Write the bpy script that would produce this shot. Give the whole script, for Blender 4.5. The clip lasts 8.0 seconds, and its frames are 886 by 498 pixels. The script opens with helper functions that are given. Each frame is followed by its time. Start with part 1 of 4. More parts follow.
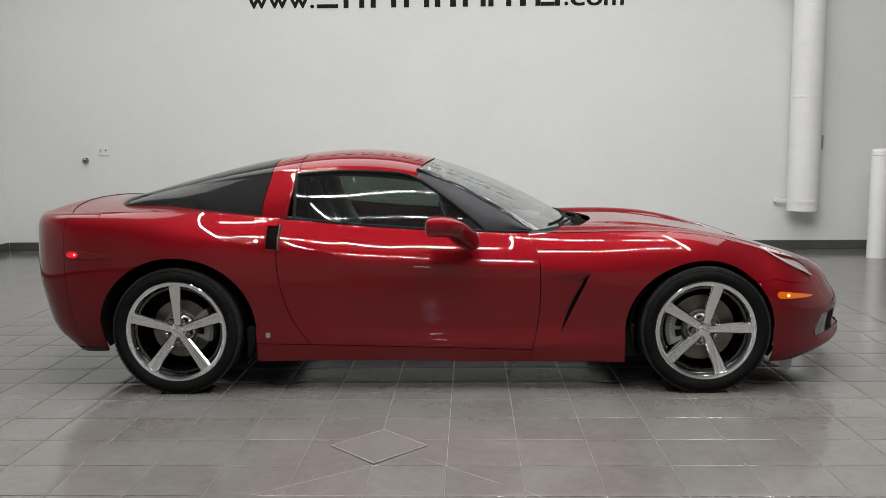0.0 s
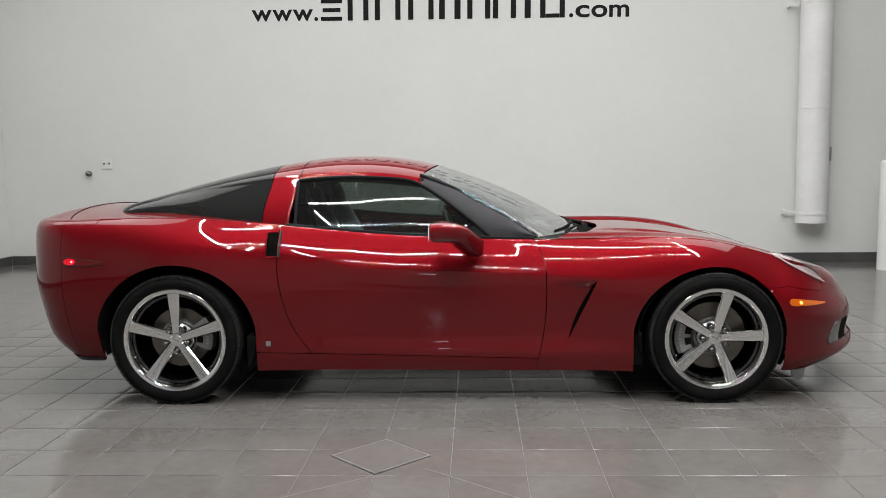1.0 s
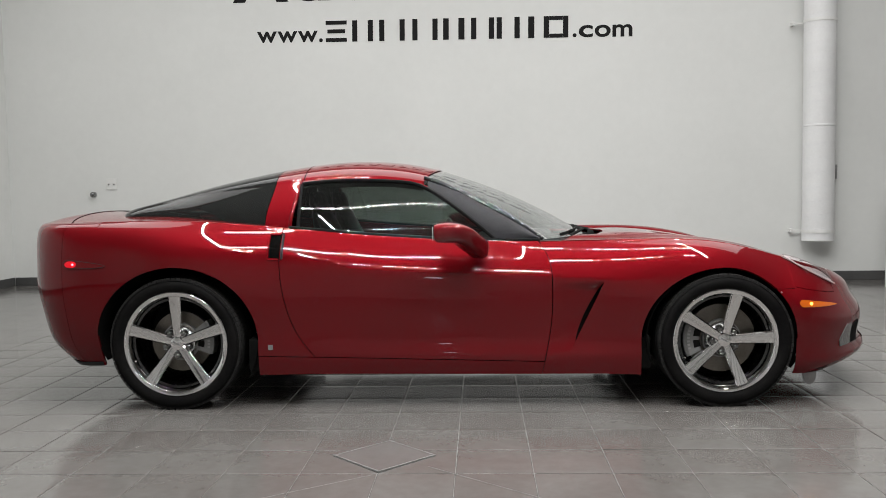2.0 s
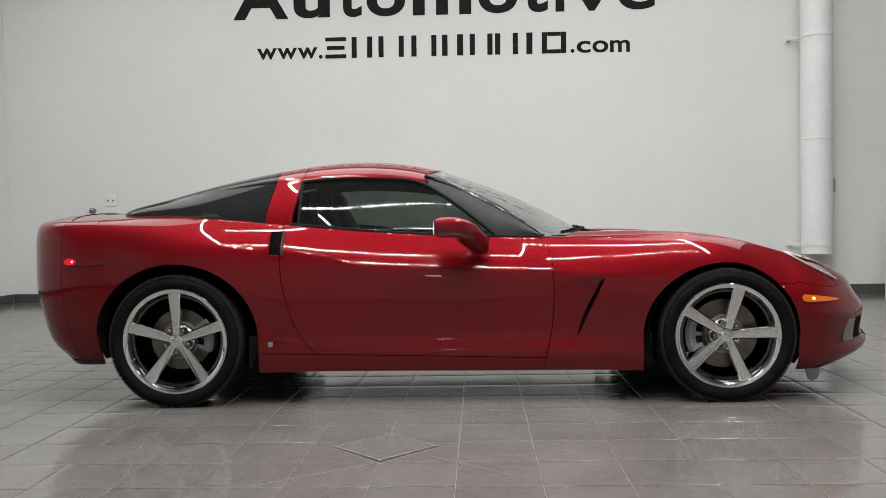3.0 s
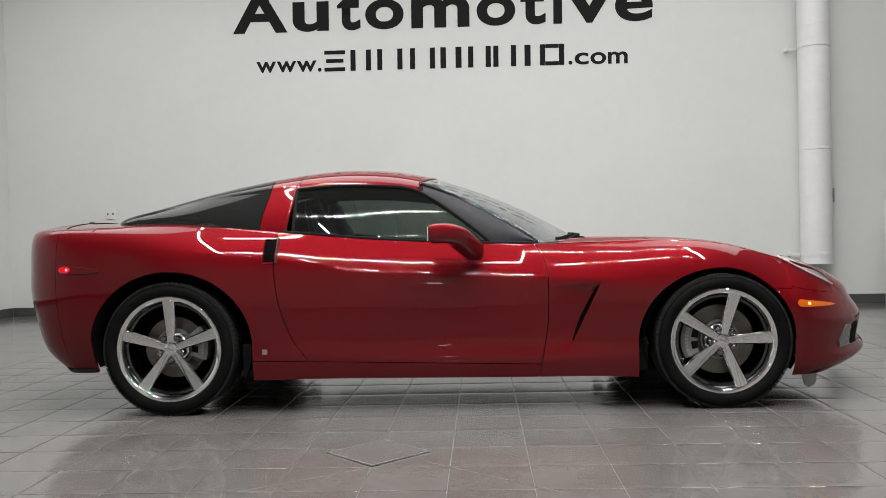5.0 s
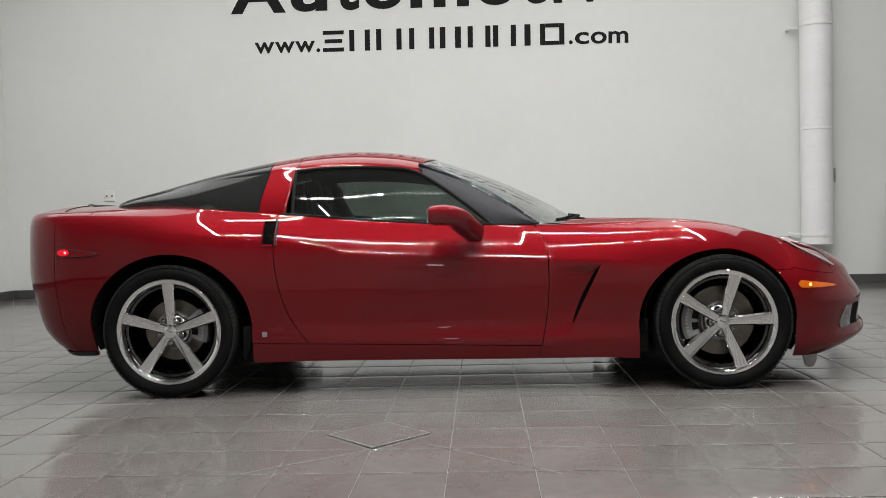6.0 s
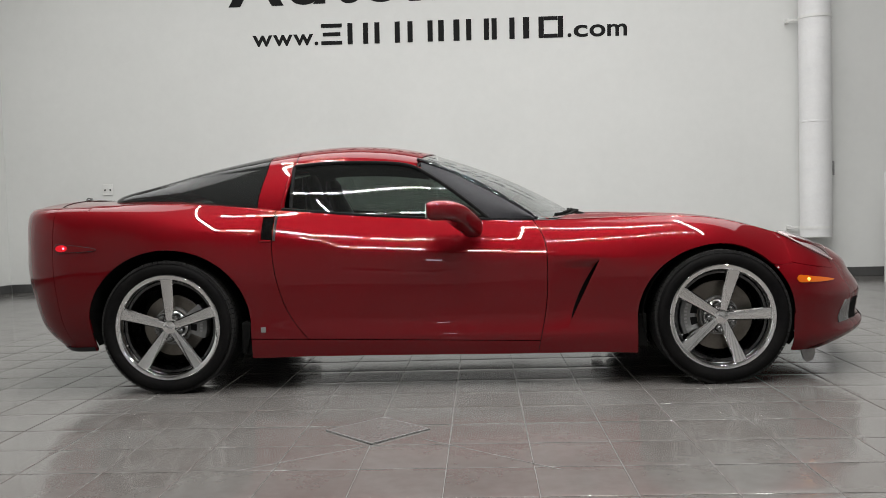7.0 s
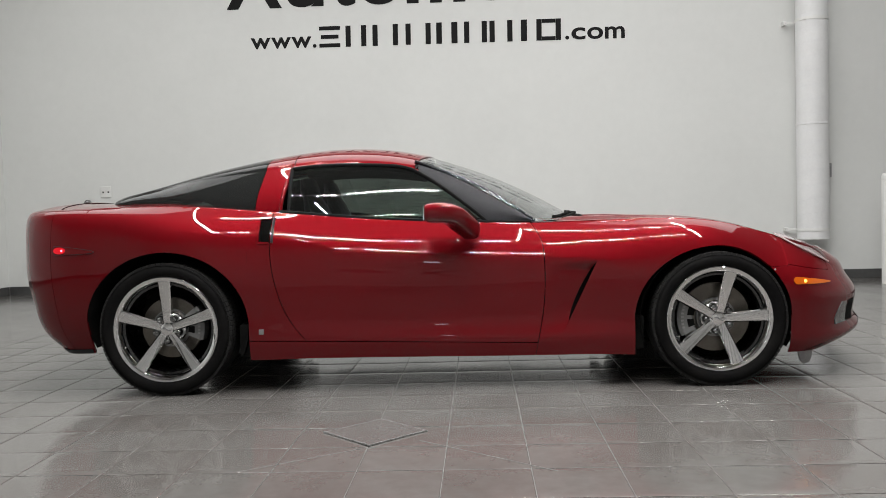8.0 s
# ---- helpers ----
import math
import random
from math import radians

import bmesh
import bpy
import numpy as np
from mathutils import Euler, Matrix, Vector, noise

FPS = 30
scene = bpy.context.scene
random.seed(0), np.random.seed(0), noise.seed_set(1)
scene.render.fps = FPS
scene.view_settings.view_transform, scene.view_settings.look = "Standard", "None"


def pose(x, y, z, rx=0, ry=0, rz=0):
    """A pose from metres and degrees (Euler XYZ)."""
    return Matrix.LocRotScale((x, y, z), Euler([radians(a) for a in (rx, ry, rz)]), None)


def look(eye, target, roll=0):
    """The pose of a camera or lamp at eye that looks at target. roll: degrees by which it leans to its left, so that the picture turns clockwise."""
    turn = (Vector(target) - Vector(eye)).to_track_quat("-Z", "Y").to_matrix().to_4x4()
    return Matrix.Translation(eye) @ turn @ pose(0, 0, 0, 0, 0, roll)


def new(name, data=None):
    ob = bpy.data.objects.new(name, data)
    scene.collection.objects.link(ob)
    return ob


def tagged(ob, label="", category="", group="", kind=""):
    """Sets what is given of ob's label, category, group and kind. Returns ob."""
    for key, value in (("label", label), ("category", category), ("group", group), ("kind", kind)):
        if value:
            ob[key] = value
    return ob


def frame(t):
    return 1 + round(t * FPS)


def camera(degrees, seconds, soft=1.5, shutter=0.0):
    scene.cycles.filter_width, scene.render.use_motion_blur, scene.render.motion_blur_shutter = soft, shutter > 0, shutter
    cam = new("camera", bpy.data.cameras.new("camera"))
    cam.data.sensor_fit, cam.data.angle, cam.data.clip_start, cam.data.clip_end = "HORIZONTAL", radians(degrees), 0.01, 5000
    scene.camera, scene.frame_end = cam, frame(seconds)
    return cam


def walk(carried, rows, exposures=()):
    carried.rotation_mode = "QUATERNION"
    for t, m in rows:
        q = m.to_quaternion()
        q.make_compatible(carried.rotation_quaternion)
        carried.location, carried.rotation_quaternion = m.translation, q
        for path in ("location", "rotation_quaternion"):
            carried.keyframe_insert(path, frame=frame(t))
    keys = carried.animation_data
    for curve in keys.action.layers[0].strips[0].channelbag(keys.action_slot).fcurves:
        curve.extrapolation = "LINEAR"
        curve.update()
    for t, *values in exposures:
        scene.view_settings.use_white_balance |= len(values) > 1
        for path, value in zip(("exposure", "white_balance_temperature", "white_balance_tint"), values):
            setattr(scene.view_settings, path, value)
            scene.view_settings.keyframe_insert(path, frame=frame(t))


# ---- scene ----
cam = camera(54.8, 8.0, soft=0.6)
PATH = [
    (0, (0.404, -3.294, 1.283), (0.337, -1.31, 1.034), -0.7),
    (0.5, (0.407, -3.261, 1.258), (0.337, -1.276, 1.026), -0.7),
    (1, (0.408, -3.213, 1.215), (0.329, -1.226, 1.008), -0.8),
    (1.5, (0.411, -3.181, 1.147), (0.323, -1.19, 0.977), -0.9),
    (3, (0.39, -3.177, 0.896), (0.306, -1.179, 0.832), -1.1),
    (3.5, (0.39, -3.174, 0.873), (0.308, -1.176, 0.832), -1.2),
    (4, (0.41, -3.192, 0.874), (0.325, -1.194, 0.851), -1.2),
    (5.5, (0.432, -3.16, 0.842), (0.34, -1.162, 0.804), -1.4),
    (6, (0.431, -3.157, 0.854), (0.34, -1.16, 0.782), -1.5),
    (6.5, (0.428, -3.159, 0.865), (0.338, -1.163, 0.774), -1.5),
    (7, (0.433, -3.155, 0.868), (0.344, -1.159, 0.778), -1.6),
    (7.5, (0.433, -3.149, 0.869), (0.346, -1.153, 0.779), -1.6),
    (8, (0.437, -3.163, 0.868), (0.352, -1.166, 0.783), -1.6),
]
walk(cam, [(t, look(eye, target, roll)) for t, eye, target, roll in PATH])

# ---- world and lamps ----
world = bpy.data.worlds.new("world")
scene.world = world
world.use_nodes = True
world.node_tree.nodes["Background"].inputs[0].default_value = (0.8, 0.85, 0.9, 1)
world.node_tree.nodes["Background"].inputs[1].default_value = 0.05
scene.view_settings.exposure = 0.0

WALL_Y, LEFT_X, RIGHT_X, BACK_Y, CEIL_Z = 6.87, -5.37, 8.5, -8.0, 4.9
DEEP_Y = 7.14
# the car stands 2.5 degrees askew to the wall
ASKEW = Matrix.Translation((0.3, WALL_Y, 0)) @ Matrix.Rotation(radians(-2.5), 4, "Z") @ Matrix.Translation((-0.3, -WALL_Y, 0))
LOOP_Z = 4.3
# linked loops of linear lights under the ceiling, end to end: (x, y) to (x, y)
RUNS = (((-1.04, -0.85), (-0.45, -0.65)), ((-1.30, 1.15), (-0.38, 0.95)), ((-1.04, -0.85), (-1.72, 2.00)), ((-0.87, -1.30), (-0.84, -2.70)),
        ((-0.45, -0.65), (0.82, -0.65)), ((-0.84, -2.70), (1.05, -2.65)), ((0.82, -0.65), (0.88, 1.20)), ((0.88, 1.20), (2.20, 1.20)),
        ((1.02, -0.95), (2.60, -0.95)), ((2.08, 2.60), (2.40, 0.55)), ((2.40, 0.55), (3.16, -1.20)))
SLIM = (3, 6)
WIDE = (10,)
LAMP_COLOUR = (1.0, 0.995, 0.985)


def strip_lamp(name, x, y, z, length, width, turn, watts):
    d = bpy.data.lights.new(name, "AREA")
    d.shape, d.size, d.size_y, d.energy, d.color = "RECTANGLE", length, width, watts, LAMP_COLOUR
    ob = new(name, d)
    ob.matrix_world = pose(x, y, z, 0, 0, turn)
    return ob


STRIPS = [((a[0] + b[0]) / 2, (a[1] + b[1]) / 2, math.hypot(b[0] - a[0], b[1] - a[1]), math.degrees(math.atan2(b[1] - a[1], b[0] - a[0]))) for a, b in RUNS]
for k, (x, y, length, turn) in enumerate(STRIPS):
    strip_lamp("lamp_strip", x, y, LOOP_Z, length, 0.008 if k in SLIM else 0.12 if k in WIDE else 0.014, turn, (14 if k in SLIM else 48 if k in WIDE else 32) * length)
# unseen fill panel at the ceiling, added to brighten the wall side of the hall
strip_lamp("wall_fill_lamp", -0.55, 4.05, CEIL_Z - 0.06, 11.6, 3.6, 0, 291)


# ---- materials ----
def material(name, colour=(0.5, 0.5, 0.5), rough=0.5, metal=0.0, **more):
    m = bpy.data.materials.new(name)
    m.use_nodes = True
    b = m.node_tree.nodes["Principled BSDF"]
    b.inputs["Base Color"].default_value = (*colour, 1)
    b.inputs["Roughness"].default_value = rough
    b.inputs["Metallic"].default_value = metal
    for key, value in more.items():
        b.inputs[key.replace("_", " ")].default_value = value
    return m


def node(m, kind, operation="", data_type="", **sets):
    n = m.node_tree.nodes.new(kind)
    if operation:
        n.operation = operation
    if data_type:
        n.data_type = data_type
    for key, value in sets.items():
        n.inputs[key.replace("_", " ")].default_value = value
    return n


def link(m, a, b):
    m.node_tree.links.new(a, b)


def vary(m, scale, low, high, rough=None, bump=0.0, bump_scale=None, detail=4.0, per_object=0.0):
    """Colour between low and high by noise at two scales, roughness between two values, fine bump; object to object variation."""
    b = m.node_tree.nodes["Principled BSDF"]
    tc = node(m, "ShaderNodeNewGeometry")
    n1 = node(m, "ShaderNodeTexNoise", Scale=scale, Detail=detail, Roughness=0.6)
    n2 = node(m, "ShaderNodeTexNoise", Scale=scale * 9.0, Detail=3.0, Roughness=0.6)
    link(m, tc.outputs["Position"], n1.inputs["Vector"])
    link(m, tc.outputs["Position"], n2.inputs["Vector"])
    add = node(m, "ShaderNodeMath", operation="MULTIPLY_ADD")
    add.inputs[1].default_value = 0.35
    link(m, n2.outputs["Fac"], add.inputs[0])
    part1 = node(m, "ShaderNodeMath", operation="MULTIPLY")
    part1.inputs[1].default_value = 0.65
    link(m, n1.outputs["Fac"], part1.inputs[0])
    link(m, part1.outputs[0], add.inputs[2])
    last = add.outputs[0]
    if per_object:
        info = node(m, "ShaderNodeObjectInfo")
        sub = node(m, "ShaderNodeMath", operation="MULTIPLY_ADD")
        sub.inputs[1].default_value = per_object
        link(m, info.outputs["Random"], sub.inputs[0])
        link(m, last, sub.inputs[2])
        last = sub.outputs[0]
    ramp = node(m, "ShaderNodeMapRange")
    ramp.inputs["From Min"].default_value, ramp.inputs["From Max"].default_value = 0.3, 0.7 + per_object
    link(m, last, ramp.inputs["Value"])
    mix = node(m, "ShaderNodeMix", data_type="RGBA")
    mix.inputs[6].default_value, mix.inputs[7].default_value = (*low, 1), (*high, 1)
    link(m, ramp.outputs["Result"], mix.inputs[0])
    link(m, mix.outputs[2], b.inputs["Base Color"])
    if rough:
        r = node(m, "ShaderNodeMapRange")
        r.inputs["From Min"].default_value, r.inputs["From Max"].default_value = 0.3, 0.7
        r.inputs["To Min"].default_value, r.inputs["To Max"].default_value = rough
        link(m, n1.outputs["Fac"], r.inputs["Value"])
        link(m, r.outputs["Result"], b.inputs["Roughness"])
    if bump:
        n3 = node(m, "ShaderNodeTexNoise", Scale=bump_scale or scale * 20, Detail=3.0)
        link(m, tc.outputs["Position"], n3.inputs["Vector"])
        bp = node(m, "ShaderNodeBump", Strength=1.0, Distance=bump)
        link(m, n3.outputs["Fac"], bp.inputs["Height"])
        link(m, bp.outputs["Normal"], b.inputs["Normal"])
    return m


def glass(name, tint, gloss=1.5, haze=0.0, haze_grey=0.1):
    """Thin sheet: tinted see-through, reflected haze painted in as thin grey, and a mirror coat by Fresnel."""
    m = bpy.data.materials.new(name)
    m.use_nodes = True
    nt = m.node_tree
    nt.nodes.remove(nt.nodes["Principled BSDF"])
    out = nt.nodes["Material Output"]
    clear = node(m, "ShaderNodeBsdfTransparent", Color=(*tint, 1))
    shine = node(m, "ShaderNodeBsdfGlossy", Roughness=0.0)
    fres = node(m, "ShaderNodeFresnel", IOR=gloss)
    mix = node(m, "ShaderNodeMixShader")
    link(m, fres.outputs[0], mix.inputs[0])
    veil = node(m, "ShaderNodeMixShader", Fac=haze)
    grey = node(m, "ShaderNodeBsdfDiffuse", Color=(haze_grey, haze_grey * 1.04, haze_grey, 1))
    link(m, clear.outputs[0], veil.inputs[1])
    link(m, grey.outputs[0], veil.inputs[2])
    link(m, veil.outputs[0], mix.inputs[1])
    link(m, shine.outputs[0], mix.inputs[2])
    link(m, mix.outputs[0], out.inputs["Surface"])
    return m


def glow(name, colour, strength):
    return material(name, colour, 0.3, Emission_Color=(*colour, 1), Emission_Strength=strength)


PAINT = material("red_paint", (0.141, 0.0031, 0.0062), 0.54, 0.5, Specular_IOR_Level=0.0, Coat_Weight=1.0, Coat_Roughness=0.015, Coat_IOR=1.48)
flake = node(PAINT, "ShaderNodeTexNoise", Scale=2600.0, Detail=1.0)
geo = node(PAINT, "ShaderNodeNewGeometry")
link(PAINT, geo.outputs["Position"], flake.inputs["Vector"])
fb = node(PAINT, "ShaderNodeBump", Strength=0.12, Distance=0.0004)
link(PAINT, flake.outputs["Fac"], fb.inputs["Height"])
link(PAINT, fb.outputs["Normal"], PAINT.node_tree.nodes["Principled BSDF"].inputs["Normal"])
BLACK = vary(material("black_plastic", (0.012, 0.012, 0.013), 0.45), 9.0, (0.008, 0.008, 0.009), (0.02, 0.02, 0.021), (0.38, 0.55), 0.0004, 500.0)
MATT = vary(material("black_liner", (0.01, 0.01, 0.01), 0.8, Specular_IOR_Level=0.06), 7.0, (0.006, 0.006, 0.006), (0.016, 0.016, 0.015), (0.7, 0.9), 0.001, 120.0)
PILLAR = vary(material("charcoal_pillar", (0.03, 0.03, 0.034), 0.3, Specular_IOR_Level=0.12), 8.0, (0.028, 0.028, 0.031), (0.038, 0.038, 0.041), (0.4, 0.5), 0.0003, 700.0)
RUBBER = vary(material("tyre_rubber", (0.015, 0.015, 0.016), 0.6, Specular_IOR_Level=0.035), 11.0, (0.005, 0.005, 0.0055), (0.012, 0.0115, 0.011), (0.5, 0.72), 0.0006, 260.0)
TREAD = vary(material("tread_rubber", (0.03, 0.03, 0.03), 0.6, Specular_IOR_Level=0.16), 25.0, (0.010, 0.010, 0.010), (0.036, 0.035, 0.034), (0.5, 0.7), 0.0006, 200.0)
SEAL = vary(material("black_seal", (0.01, 0.01, 0.01), 0.7, Specular_IOR_Level=0.08), 9.0, (0.006, 0.006, 0.006), (0.012, 0.012, 0.012), (0.6, 0.8))
CHROME = vary(material("chrome", (0.85, 0.85, 0.85), 0.15, 1.0), 6.0, (0.88, 0.88, 0.88), (0.95, 0.95, 0.95), (0.03, 0.06))
HUB = vary(material("brushed_hub", (0.8, 0.8, 0.8), 0.35, 1.0), 9.0, (0.86, 0.86, 0.86), (0.94, 0.94, 0.94), (0.18, 0.26))
NUT = material("dark_chrome_nut", (0.22, 0.22, 0.22), 0.2, 1.0)
STEEL = vary(material("disc_steel", (0.3, 0.29, 0.27), 0.4, 0.9), 14.0, (0.11, 0.100, 0.085), (0.21, 0.192, 0.168), (0.3, 0.45))
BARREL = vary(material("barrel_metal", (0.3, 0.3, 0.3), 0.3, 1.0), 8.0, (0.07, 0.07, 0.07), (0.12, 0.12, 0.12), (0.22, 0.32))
CALIPER = vary(material("caliper_grey", (0.1, 0.1, 0.1), 0.5, 0.3), 14.0, (0.20, 0.20, 0.20), (0.28, 0.28, 0.275), (0.4, 0.6))
# last two values: how much grey haze is painted in for reflections
SIDE_GLASS = glass("tinted_side_glass", (0.295, 0.335, 0.31), 1.55, 0.10, 0.05)
HATCH_GLASS = glass("tinted_hatch_glass", (0.30, 0.33, 0.315), 1.38, 0.2, 0.06)
SHIELD_GLASS = glass("windscreen_glass", (0.95, 0.98, 0.96), 1.55, 0.17, 0.72)
GLOSS = vary(material("gloss_black", (0.01, 0.01, 0.01), 0.06, Coat_Weight=1.0), 9.0, (0.007, 0.007, 0.008), (0.012, 0.012, 0.012), (0.05, 0.09))
LENS = glass("clear_lens", (0.9, 0.9, 0.9), 1.55)
# mirror-bright underside, chosen to throw light onto the floor beneath the car
PAN = vary(material("underside_reflector", (0.7, 0.7, 0.7), 0.15, 0.9), 5.0, (0.82, 0.83, 0.85), (0.88, 0.89, 0.91), (0.04, 0.10))
CARGO = vary(material("grey_cargo_mat", (0.12, 0.12, 0.12), 0.9), 6.0, (0.10, 0.105, 0.10), (0.15, 0.155, 0.15), (0.8, 0.95), 0.001, 300.0)
INTERIOR = vary(material("dark_trim", (0.02, 0.02, 0.02), 0.7), 6.0, (0.012, 0.012, 0.012), (0.03, 0.03, 0.03), (0.6, 0.8))
LEATHER = vary(material("black_leather", (0.02, 0.02, 0.02), 0.5), 10.0, (0.015, 0.015, 0.015), (0.03, 0.03, 0.029), (0.4, 0.6), 0.0006, 220.0)
AMBER = material("amber_lens", (0.46, 0.085, 0.004), 0.2, Coat_Weight=1.0, Emission_Color=(1.0, 0.22, 0.012, 1), Emission_Strength=0.10)
RED_LENS = material("red_lens", (0.12, 0.003, 0.005), 0.3, Specular_IOR_Level=0.0, Coat_Weight=1.0)
AMBER_BULB = glow("amber_bulb", (1.0, 0.42, 0.05), 5.0)
RED_BULB = glow("red_bulb", (1.0, 0.06, 0.08), 9.0)
WALL = vary(material("white_wall_paint", (0.7, 0.7, 0.68), 0.75), 1.1, (0.650, 0.657, 0.640), (0.700, 0.707, 0.690), (0.68, 0.85), 0.0006, 190.0)
CEIL = vary(material("ceiling_paint", (0.5, 0.5, 0.48), 0.9), 1.3, (0.20, 0.20, 0.197), (0.25, 0.25, 0.245), (0.8, 0.95))
BASE = vary(material("baseboard_rubber", (0.06, 0.06, 0.06), 0.5), 3.0, (0.05, 0.05, 0.05), (0.08, 0.08, 0.078), (0.4, 0.6))
TILE = vary(material("porcelain_tile", (0.2, 0.19, 0.185), 0.2, IOR=1.75), 2.2, (0.097, 0.086, 0.080), (0.151, 0.148, 0.141), (0.12, 0.18), 0.00005, 60.0, per_object=0.12)
PLATE = vary(material("plate_tile", (0.15, 0.15, 0.145), 0.2, IOR=1.6), 3.0, (0.112, 0.106, 0.101), (0.150, 0.147, 0.142), (0.13, 0.2), 0.00005, 60.0)
GROUT = vary(material("grout", (0.3, 0.29, 0.28), 0.8), 12.0, (0.13, 0.126, 0.121), (0.23, 0.222, 0.214), (0.7, 0.9), 0.0006, 300.0)
DUCT = vary(material("white_duct", (0.72, 0.72, 0.72), 0.55), 4.0, (0.68, 0.68, 0.68), (0.76, 0.76, 0.76), (0.45, 0.65))
WHITE = vary(material("white_plastic", (0.7, 0.7, 0.68), 0.4), 8.0, (0.68, 0.68, 0.66), (0.75, 0.75, 0.73), (0.35, 0.5))
GREYMETAL = vary(material("grey_metal", (0.35, 0.35, 0.35), 0.4, 0.8), 20.0, (0.28, 0.28, 0.28), (0.42, 0.42, 0.42), (0.3, 0.5))
LETTER = vary(material("black_vinyl", (0.016, 0.016, 0.016), 0.5, Specular_IOR_Level=0.1), 5.0, (0.008, 0.008, 0.008), (0.014, 0.014, 0.014), (0.5, 0.7))
BOLLARD = vary(material("bollard_plastic", (0.7, 0.7, 0.68), 0.45), 5.0, (0.66, 0.66, 0.64), (0.73, 0.73, 0.71), (0.38, 0.55))
DOORGREY = vary(material("shutter_grey", (0.4, 0.4, 0.4), 0.6), 2.0, (0.66, 0.655, 0.64), (0.74, 0.735, 0.72), (0.5, 0.7))


# ---- mesh helpers ----
def finish(name, mesh, mat, parent=None, label="", smooth=True):
    if mat:
        mesh.materials.append(mat)
    if smooth:
        mesh.polygons.foreach_set("use_smooth", [True] * len(mesh.polygons))
        mesh.set_sharp_from_angle(angle=radians(38))
    ob = new(name, mesh)
    if parent:
        ob.parent = parent
    if label:
        tagged(ob, label)
    return ob


def part(name, bm, mat, parent=None, label="", smooth=False):
    mesh = bpy.data.meshes.new(name)
    bm.to_mesh(mesh)
    bm.free()
    return finish(name, mesh, mat, parent, label, smooth)


def empty(name, label, category, at=(0, 0, 0), group="", kind=""):
    ob = new(name)
    ob.location = at
    return tagged(ob, label, category, group, kind)


def box(bm, lo, hi, bevel=0.0, matrix=None):
    made = bmesh.ops.create_cube(bm, size=1.0)["verts"]
    size, mid = [b - a for a, b in zip(lo, hi)], [(a + b) / 2 for a, b in zip(lo, hi)]
    bmesh.ops.transform(bm, matrix=Matrix.Translation(mid) @ Matrix.Diagonal((*size, 1)), verts=made)
    if bevel:
        edges = {e for v in made for e in v.link_edges}
        made = [v for v in bmesh.ops.bevel(bm, geom=list(edges), offset=bevel, segments=2, affect="EDGES", profile=0.5)["verts"]]
    if matrix:
        bmesh.ops.transform(bm, matrix=matrix, verts=[v for v in made if v.is_valid])
    return bm


def boxed(lo, hi, bevel=0.0, matrix=None):
    return box(bmesh.new(), lo, hi, bevel, matrix)


def lathe(profile, steps=48, axis="Y", closed=False, arc=(0.0, 360.0)):
    """Turns (radius, along) points round an axis through the origin."""
    bm = bmesh.new()
    full = abs(arc[1] - arc[0]) >= 360
    rings = []
    for k in range(steps if full else steps + 1):
        a = radians(arc[0] + (arc[1] - arc[0]) * k / steps)
        ring = []
        for r, h in profile:
            p = {"Y": (r * math.cos(a), h, r * math.sin(a)), "Z": (r * math.cos(a), r * math.sin(a), h), "X": (h, r * math.cos(a), r * math.sin(a))}[axis]
            ring.append(bm.verts.new(p))
        rings.append(ring)
    n = len(profile)
    for k in range(len(rings) if full else len(rings) - 1):
        a, b = rings[k], rings[(k + 1) % len(rings)]
        for i in range(n if closed else n - 1):
            j = (i + 1) % n
            bm.faces.new((a[i], a[j], b[j], b[i]))
    bmesh.ops.recalc_face_normals(bm, faces=bm.faces)
    return bm


def tube(points, radii, steps=12, caps=True, power=1.0):
    """A tube of round or oval section along points; radii: r or (across, up) for each point; a power under 1 squares the section."""
    bm = bmesh.new()
    pts = [Vector(p) for p in points]
    rings = []
    for i, p in enumerate(pts):
        way = (pts[min(i + 1, len(pts) - 1)] - pts[max(i - 1, 0)]).normalized()
        side = way.cross(Vector((0, 0, 1)))
        if side.length < 0.05:
            side = Vector((1, 0, 0))
        side.normalize()
        up = side.cross(way).normalized()
        r = radii[i] if isinstance(radii, list) else radii
        ra, rb = r if isinstance(r, (list, tuple)) else (r, r)
        turns = [(math.cos(2 * math.pi * k / steps), math.sin(2 * math.pi * k / steps)) for k in range(steps)]
        rings.append([bm.verts.new(p + side * ra * math.copysign(abs(c) ** power, c) + up * rb * math.copysign(abs(s) ** power, s)) for c, s in turns])
    for a, b in zip(rings, rings[1:]):
        for k in range(steps):
            bm.faces.new((a[k], a[(k + 1) % steps], b[(k + 1) % steps], b[k]))
    if caps:
        bm.faces.new(rings[0][::-1])
        bm.faces.new(rings[-1])
    bmesh.ops.recalc_face_normals(bm, faces=bm.faces)
    return bm


